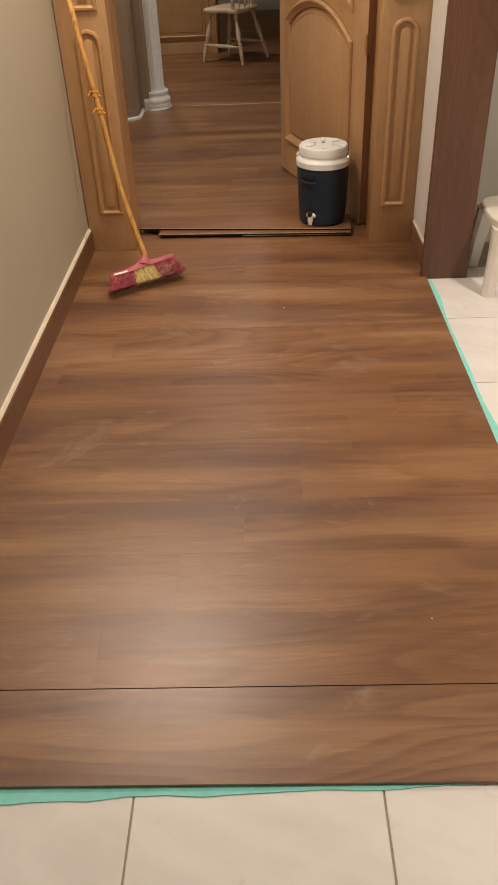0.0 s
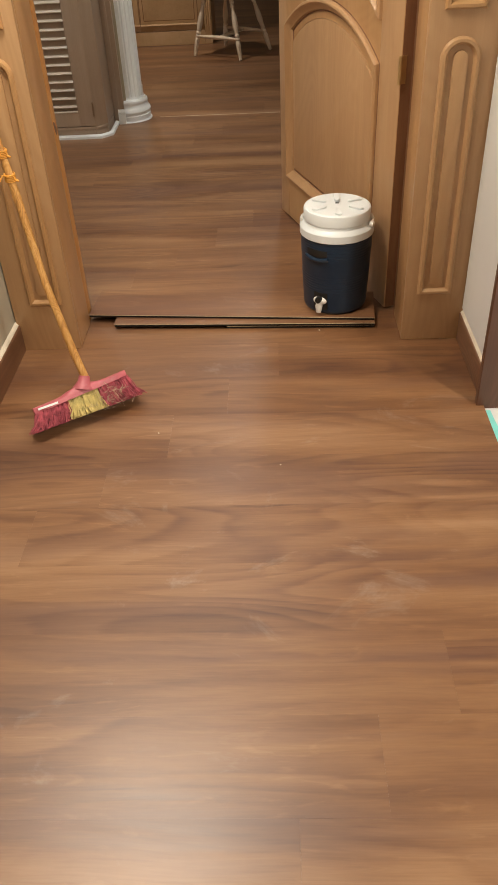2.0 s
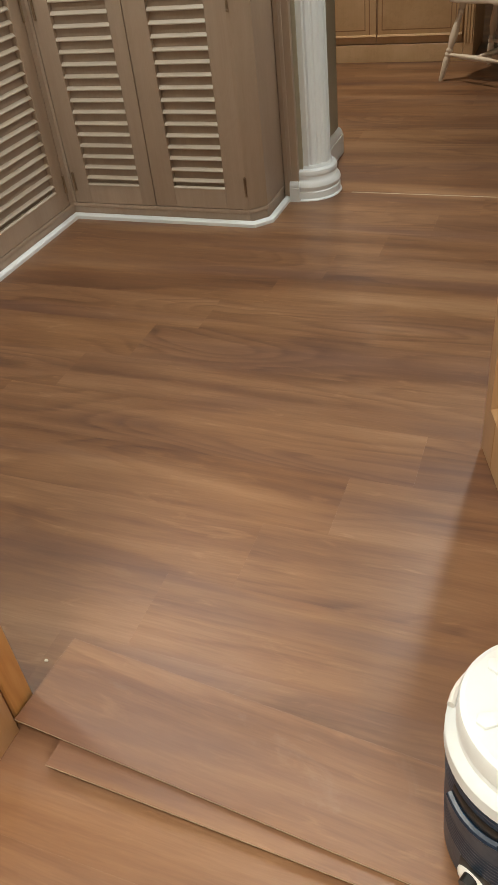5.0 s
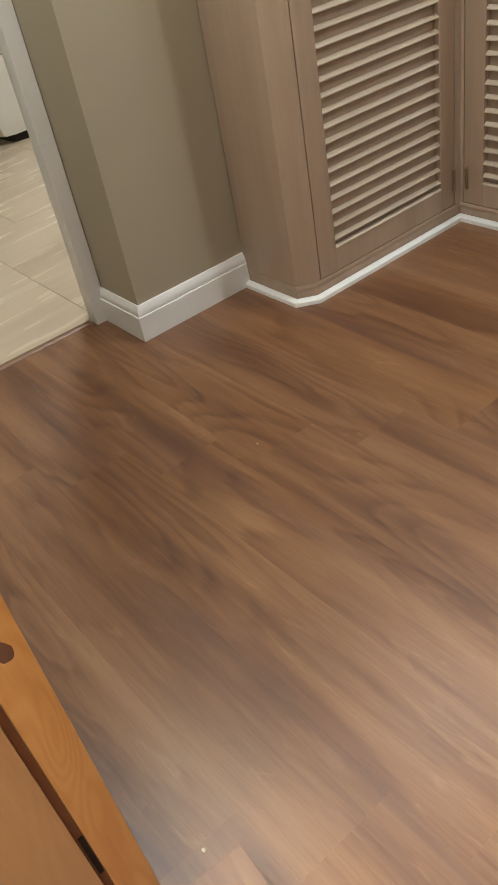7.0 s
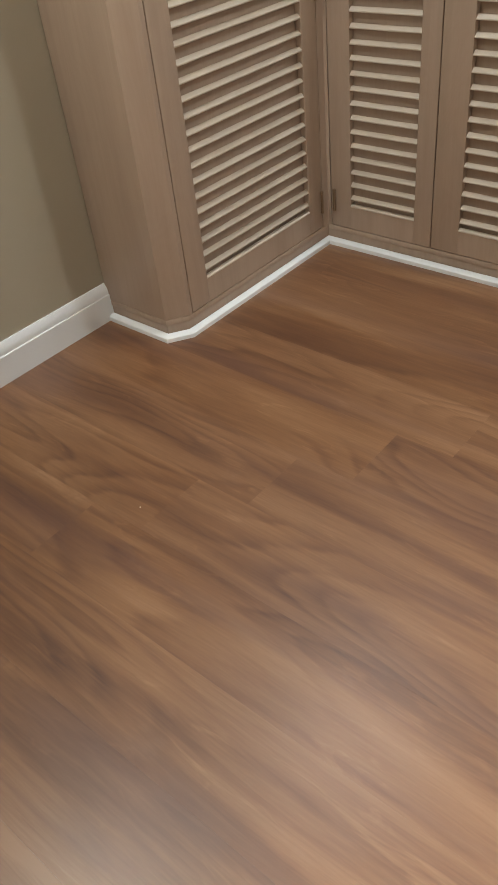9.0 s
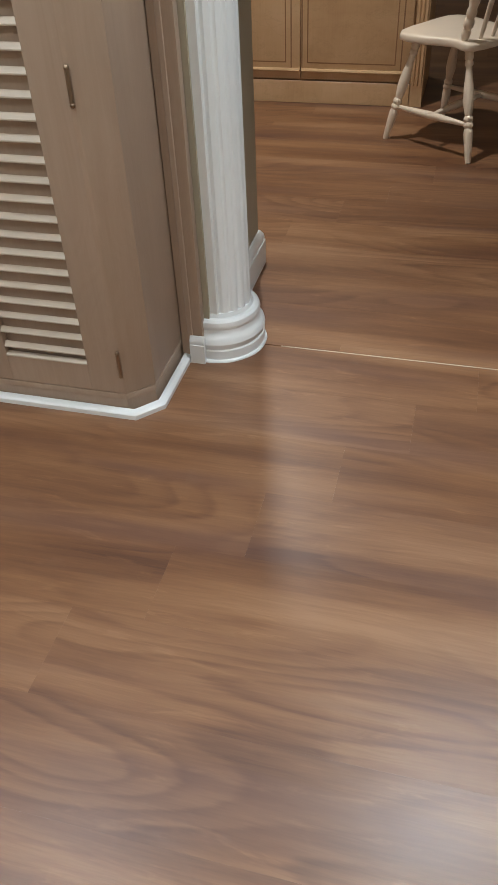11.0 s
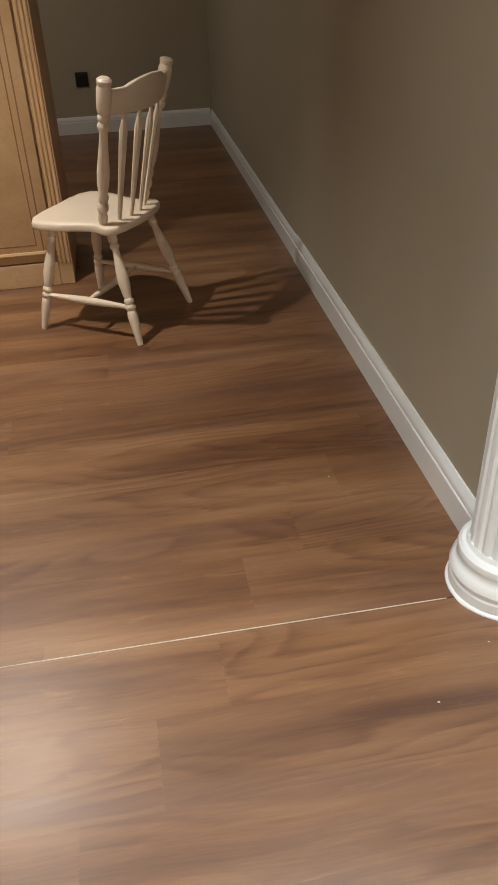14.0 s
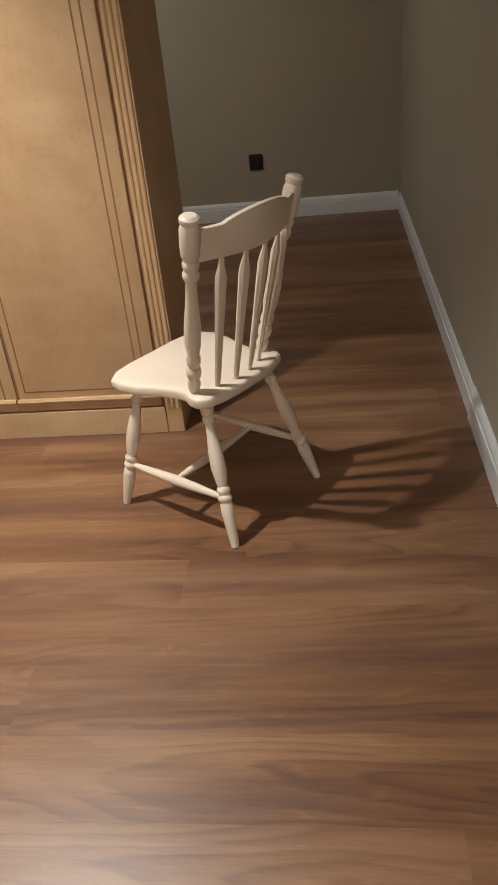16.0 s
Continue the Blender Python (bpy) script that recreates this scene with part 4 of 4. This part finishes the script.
turned((0.128, 0, 0.046), (0.131, 0, 0.012), [(0.0, 0.010), (0.35, 0.0125), (0.7, 0.0105), (1.0, 0.0085)], 14, 1.0, tap)
tap.transform(tap_m @ Matrix.Translation((-0.009, 0, 0)))
tap_ob = part("tap", tap, PLASTIC, jug, "white plastic tap")
bm = bmesh.new()
bmesh.ops.create_cone(bm, cap_ends=True, segments=16, radius1=0.012, radius2=0.010, depth=0.014, matrix=Matrix.Translation((0.134, 0, 0.057)) @ Matrix.Rotation(radians(90), 4, "Y"))
bm.transform(tap_m @ Matrix.Translation((-0.009, 0, 0)))
part("button", bm, BLACK, tap_ob, "dark push button")
pivot = bmesh.new()
bmesh.ops.create_cone(pivot, cap_ends=True, segments=16, radius1=0.009, radius2=0.009, depth=0.012, matrix=Matrix.Translation((0.122, 0.0, 0.281)) @ Matrix.Rotation(radians(90), 4, "Y"))
pivot.transform(Matrix.Rotation(radians(-14), 4, "Z"))
part("handle_pivot", pivot, PLASTIC, jug)
hp = [(0.118 * math.cos(a), 0.118 * math.sin(a), 0.283 - 0.004 * abs(math.sin(a))) for a in [radians(-10 + 200 * i / 24) for i in range(25)]]
part("bail_handle", tube(hp, 0.0055, 8), PLASTIC, jug, "white folded bail handle")

# ---- two loose planks lying in the doorway ----


def loose_plank(x, y, z, turn, length, label):
    p = thing("loose_plank", pose(x, y, z, 0, 0, turn), label, "plank", group="loose planks in the doorway")
    w, t = 0.192, 0.012
    part("decor_face", box(0, length, 0, w, 0.0108, t, 0.0004), LAM, p)
    part("core_board", box(0.0, length, 0.0, w, 0.0084, 0.0107), CORE, p, "pale fibreboard core")
    # Near-black box gives the shade in the gap below the core.
    part("groove", box(0.0, length, 0.003, w - 0.004, 0.0, 0.0083), DARK, p, "dark strip standing for shade under the plank edge")
    return p


loose_plank(-0.02, 3.889, 0.0002, -2.2, 0.51, "short brown laminate plank at the bottom of the stack")
loose_plank(-0.415, 3.902, 0.0123, -2.6, 0.905, "brown laminate plank lying loose under another")
loose_plank(-0.512, 3.957, 0.0245, -4.7, 1.005, "brown laminate plank lying loose under the cooler")

# ---- broom ----
broom = thing("broom", pose(-0.426, 3.398, 0, 0, 0, 33.5), "worn raspberry broom with yellow and red bristles, leaning on the wall", "broom")
tilt = pose(0, 0, 0.072, -34) @ pose(0, 0, -0.071)
head = bmesh.new()
nseg = 16
rows = []
for i in range(nseg + 1):
    x = -0.148 + 0.296 * i / nseg
    e = max(0.30, 1 - abs(x / 0.155) ** 8)
    hw, top = 0.026 * e, 0.088 + 0.010 * max(0, 1 - (x / 0.06) ** 2)
    rows.append([head.verts.new((x, y, z + 0.06 * x)) for y, z in ((-hw, 0.070), (-hw, 0.083), (-hw * 0.6, top), (hw * 0.6, top), (hw, 0.083), (hw, 0.070))])
for a, b in zip(rows, rows[1:]):
    for i in range(6):
        head.faces.new((a[i], a[(i + 1) % 6], b[(i + 1) % 6], b[i]))
head.faces.new(rows[0])
head.faces.new(rows[-1])
head.transform(tilt)
back = broom.matrix_world.inverted()
stick = [back @ Vector(p) for p in ((-0.414, 3.428, 0.112), (-0.440, 3.450, 0.19), (-0.497, 3.513, 0.375), (-0.541, 3.570, 0.60), (-0.560, 3.590, 0.70), (-0.600, 3.640, 0.90), (-0.655, 3.715, 1.16), (-0.688, 3.755, 1.31))]
block = part("head", head, PINK, broom, "scuffed raspberry plastic head", 50)
part("socket", turned(tilt @ Vector((0.012, -0.002, 0.084)), stick[0].lerp(stick[1], 0.06), [(0, 0.034), (0.25, 0.027), (0.6, 0.0185), (1.0, 0.0155)], 18), PINK, block)
strip = box(-0.138, -0.078, -0.0262, -0.0248, 0.0685, 0.0745)
strip.transform(tilt)
part("label_strip", strip, WHITE, block, "worn white label")
rng = random.Random(4)
for lo, hi, mat, label in ((-0.146, -0.050, BR_RED, "crimson bristles"), (-0.050, 0.046, BR_YEL, "yellow bristles"), (0.046, 0.146, BR_RED, "dusty crimson bristles")):
    bm = bmesh.new()
    for k in range(620):
        x, y = rng.uniform(lo, hi), rng.uniform(-0.022, 0.022)
        fx, fy = x * 1.17 + rng.gauss(0, 0.006), y * 1.35 + rng.gauss(0, 0.006)
        tip = 0.009 + abs(rng.gauss(0, 0.005))
        p, m_, q = Vector((x, y, 0.071 + 0.06 * x)), Vector((x * 1.05 + rng.gauss(0, .003), y * 1.15 - 0.002, 0.040 + 0.03 * x)), Vector((fx, fy, tip))
        fat = rng.uniform(0.0011, 0.0024)
        w = Vector((fat, 0, 0)), Vector((0, fat, 0))
        vs = [[bm.verts.new(c + d) for d in (w[0], w[1], -w[0], -w[1])] for c in (p, m_, q)]
        for a, b in zip(vs, vs[1:]):
            for i in range(4):
                bm.faces.new((a[i], a[(i + 1) % 4], b[(i + 1) % 4], b[i]))
    bm.transform(tilt)
    part("bristles", bm, mat, broom, label)
bm = bmesh.new()
for k in range(30):
    x = rng.uniform(0.015, 0.135)
    p = Vector((x, rng.uniform(-0.036, -0.024), rng.uniform(0.012, 0.06)))
    pts = [p + Vector((rng.gauss(0, .012), rng.gauss(0, .004), rng.gauss(0, .010))) for i in range(4)]
    tube(pts, 0.0006, 4, bm)
bm.transform(tilt)
part("lint", bm, BR_DUST, broom, "grey lint caught in the bristles")
stick_ob = part("stick", tube(stick, [0.0115, 0.0118, 0.0105, 0.0115, 0.0105, 0.0112, 0.0105, 0.010], 12), HANDLE, broom, "crooked orange-brown wooden stick")
for zc in (0.655, 0.715):
    bm = bmesh.new()
    c = back @ Vector((-0.551 - (zc - 0.655) * 0.2, 3.581 + (zc - 0.655) * 0.2, zc))
    for k in range(5):
        pts = [c + Vector((0.0135 * math.cos(a), 0.0135 * math.sin(a), (k - 2) * 0.0042 + 0.002 * math.sin(a))) for a in [2 * math.pi * i / 12 for i in range(13)]]
        tube(pts, 0.0024, 6, bm)
    tube([c, c + Vector((-0.022, -0.014, 0.012)), c + Vector((-0.036, -0.018, -0.002))], 0.0025, 6, bm)
    tube([c, c + Vector((0.016, -0.018, -0.010))], 0.003, 6, bm)
    part("twine", bm, STRING, stick_ob, "orange twine tied round the stick")

# ---- plastic stool in the side room ----
FLOOR_T = -0.012
stool = thing("plastic_stool", pose(1.125, 3.375, FLOOR_T) @ Matrix.Diagonal((1.0, 1.0, 0.86, 1.0)), "white moulded plastic stool on the tiled floor", "stool")
ring = [(0.165 * math.copysign(abs(math.cos(a)) ** 0.5, math.cos(a)), 0.165 * math.copysign(abs(math.sin(a)) ** 0.5, math.sin(a))) for a in [2 * math.pi * i / 40 for i in range(40)]]
part("top", prism(ring, 0.305, 0.345, 0.012, 3), PLASTIC, stool)
for sx in (-1, 1):
    for sy in (-1, 1):
        bm = bmesh.new()
        rows = []
        for z, o, w in ((0.31, 0.125, 0.075), (0.27, 0.133, 0.060), (0.15, 0.145, 0.050), (0.03, 0.153, 0.044), (0.0, 0.155, 0.046)):
            rows.append([bm.verts.new((sx * (o + dx * w), sy * (o + dy * w) , z)) for dx, dy in ((-0.6, -0.6), (0.25, -0.6), (0.5, -0.35), (0.5, 0.2), (0.2, 0.5), (-0.35, 0.5), (-0.6, 0.25))])
        for a, b in zip(rows, rows[1:]):
            for i in range(7):
                bm.faces.new((a[i], a[(i + 1) % 7], b[(i + 1) % 7], b[i]))
        bm.faces.new(rows[0])
        bm.faces.new(rows[-1])
        part("leg", bm, PLASTIC, stool)
for sy in (-1, 1):
    part("apron", box(-0.12, 0.12, sy * 0.145 - 0.004, sy * 0.145 + 0.004, 0.262, 0.312, 0.003), PLASTIC, stool)

# ---- toilet in the bathroom ----
wc = thing("toilet", pose(-4.98, 6.02, -0.008, 0, 0, -87) @ Matrix.Diagonal((1.15, 1.15, 1.3, 1.0)), "white boxy toilet with a closed lid on a dark foot", "toilet")
outline = [(0.30, -0.13), (0.28, -0.185), (0.22, -0.20), (-0.30, -0.20), (-0.30, 0.20), (0.22, 0.20), (0.28, 0.185), (0.30, 0.13)]
bm = bmesh.new()
rows = []
for z, s in ((0.04, 0.90), (0.055, 0.925), (0.2, 0.97), (0.34, 0.995), (0.375, 1.0)):
    rows.append([bm.verts.new((-0.30 + (x + 0.30) * s, y * (0.5 + 0.5 * s), z)) for x, y in outline])
for a, b in zip(rows, rows[1:]):
    for i in range(len(a)):
        bm.faces.new((a[i], a[(i + 1) % len(a)], b[(i + 1) % len(a)], b[i]))
bm.faces.new(rows[0])
bm.faces.new(rows[-1])
part("bowl", bm, CERAMIC, wc, "white ceramic bowl", 40)
# Near-black colour puts the shadow below the bowl into the foot.
part("foot", prism([(-0.30 + (x + 0.30) * 0.80, y * 0.84) for x, y in outline], 0.0, 0.0395), DARK, wc, "recessed foot coloured dark for the shadow at the base")
part("seat", prism([(x * 1.01, y * 1.01) for x, y in outline], 0.379, 0.392, 0.004), CERAMIC, wc)
part("lid", prism([(x * 1.012, y * 1.012) for x, y in outline], 0.396, 0.418, 0.008, 3), CERAMIC, wc)
part("small_mark", box(0.290, 0.2915, -0.030, 0.0, 0.285, 0.290), GROUT, wc, "small grey printed mark")

# ---- black wall socket ----
sock = thing("wall_socket", pose(-0.264, BACK, 0.383), "square black wall socket on the end wall", "socket")
part("plate", box(-0.046, 0.046, -0.010, 0.0, -0.050, 0.050, 0.003, 2), BLACK, sock)
part("insert", box(-0.030, 0.030, -0.0125, -0.0102, -0.030, 0.030, 0.002), BLACK, sock)

# ---- underlay foam showing past the planks ----
rng = random.Random(11)
edge = [(-0.705 + 1.46 * i / 40, 1.118 + 0.05 * i / 40 + 0.010 * noise.noise((i * 0.31, 2.2, 0)) + rng.uniform(-0.0015, 0.0015)) for i in range(41)]
solid("underlay_foam", prism(edge + [(0.755, 1.40), (-0.705, 1.40)], -0.0118, -0.0092), FOAM, "teal underlay foam showing beyond the laminate edge", "underlay")
side = [(0.777 + 0.012 * noise.noise((i * 0.23, 7.7, 0)) + 0.004 * (1 - i / 40), 1.2 + 2.18 * i / 40) for i in range(41)]
solid("underlay_foam", prism(side + [(0.70, 3.38), (0.70, 1.2)], -0.0117, -0.0090), FOAM, "teal underlay foam strip along the laminate edge", "underlay")

# ---- crumbs of dust on the planks ----
for x, y, r in ((0.446, 1.547, 0.0022), (0.156, 3.137, 0.0024), (-0.193, 3.293, 0.0024), (-0.546, 4.105, 0.004), (-0.273, 4.08, 0.0035), (-0.30, 4.03, 0.0025), (-0.44, 4.07, 0.002), (0.433, 6.32, 0.0028), (-1.272, 4.836, 0.002), (0.60, 6.45, 0.002), (0.41, 7.12, 0.0022), (0.3, 3.86, 0.003)):
    bm = bmesh.new()
    bmesh.ops.create_icosphere(bm, subdivisions=1, radius=r, matrix=Matrix.Diagonal((1.2, 0.9, 0.6, 1)))
    c = solid("crumb", bm, CRUMB, "tiny pale crumb lying on the floor", "crumb", group="crumbs on the floor")
    c.location = (x, y, r * 0.55)

# ---- floors, piece by piece ----
floor_ob = solid("floor", prism([(-6.0, -1.5), (3.5, -1.5), (3.5, BACK + 0.1), (-6.0, BACK + 0.1)], -0.12, -0.0225), GROUT, "screed under the floor coverings", "floor", "structure")
lam_ob = solid("floor_laminate", box(-0.70, 0.69, 1.38, 6.58, -0.0115, -0.0092), DARK, "brown laminate plank floor", "floor", "structure")
ROW, LONG = 0.2008, 1.28
plank_meshes = {}


def plank(x0, x1, y0, y1):
    key = (round(x1 - x0, 3), round(y1 - y0, 4))
    if key not in plank_meshes:
        bm = box(0, key[0] - 0.00012, 0, key[1] - 0.00014, -0.008, 0.0)
        plank_meshes[key] = finish("plank", bm, LAM)
    p = new("plank", plank_meshes[key])
    p.location = (x0, y0, 0)
    p.parent = lam_ob


def lay_row(y0, y1, lo, hi, joint):
    """One row of planks between lo and hi, with an end joint at x = joint."""
    x = joint - LONG * math.ceil((joint - lo) / LONG)
    while x < hi:
        a, b = max(x, lo), min(x + LONG, hi)
        if b - a > 0.01:
            plank(a, b, y0, y1)
        x += LONG


def near_span(y):
    if y < DOOR_F + 0.05:
        return (-0.708, 0.757)
    if y < 4.97:
        return (-2.268, 0.694)
    if y < 6.19:
        return (-1.99, 0.694)
    return (-0.84, 0.694)


# the starting row, a hair apart from the next, then rows stepped like stairs
lay_row(1.157, 1.3705, -0.708, 0.757, 2.0)
for k in range(26):
    y = 1.373 + ROW * k
    joint = -0.315 + 0.158 * (k - 8) if k < 13 else -1.53 + 0.154 * (k - 15)
    lay_row(y, y + ROW, *near_span(y + ROW / 2), joint)
# the far room, begun with a narrow strip
lay_row(6.598, 6.634, -0.75, 0.694, 0.9)
for k in range(26):
    y = 6.634 + ROW * k
    top = min(y + ROW, BACK)
    mid = (y + top) / 2
    lo = -0.75 if mid < 7.06 else (-3.45 if mid < WF + 0.3 else -0.9)
    if top - y > 0.01:
        lay_row(y, top, lo, 0.694, 0.107 + 0.161 * k)
part("seam_strip", box(-0.55, 0.56, 6.5949, 6.5968, -0.008, 0.0008, 0.0003), CAULK, lam_ob, "pale joint strip")

tiles = solid("floor_tiles", box(-0.86, 3.4, -1.4, 3.9, -0.0224, -0.0142), GROUT, "pale marble floor tiles", "floor", "structure")
tile_me = finish("tile", box(0, 0.4615, 0, 0.4615, -0.002, 0.0, 0.0012), TILE)
for i in range(-2, 8):
    for j in range(12):
        x, y = -0.178 + 0.4655 * i, -1.62 + 0.4655 * j
        if x > 3.0 or x + 0.46 < -0.72 or y > 3.5 or (x > -1 and x + 0.4655 < 0.70 and y > 1.3):
            continue
        t = new("tile", tile_me)
        t.location = (x, y, -0.012)
        t.parent = tiles
bath = solid("floor_bathroom", box(-5.9, -2.296, 3.75, 6.50, -0.0224, -0.0102), GROUT, "beige striped stone bathroom tiles", "floor", "structure")
bath_me = finish("tile", box(0, 1.1975, 0, 0.5975, -0.002, 0.0, 0.001), TILE_BATH)
for i in range(3):
    for j in range(5):
        t = new("tile", bath_me)
        t.location = (-3.495 - 1.2 * i, 3.75 + 0.6 * j - 0.35 * (i % 2), -0.008)
        t.parent = bath
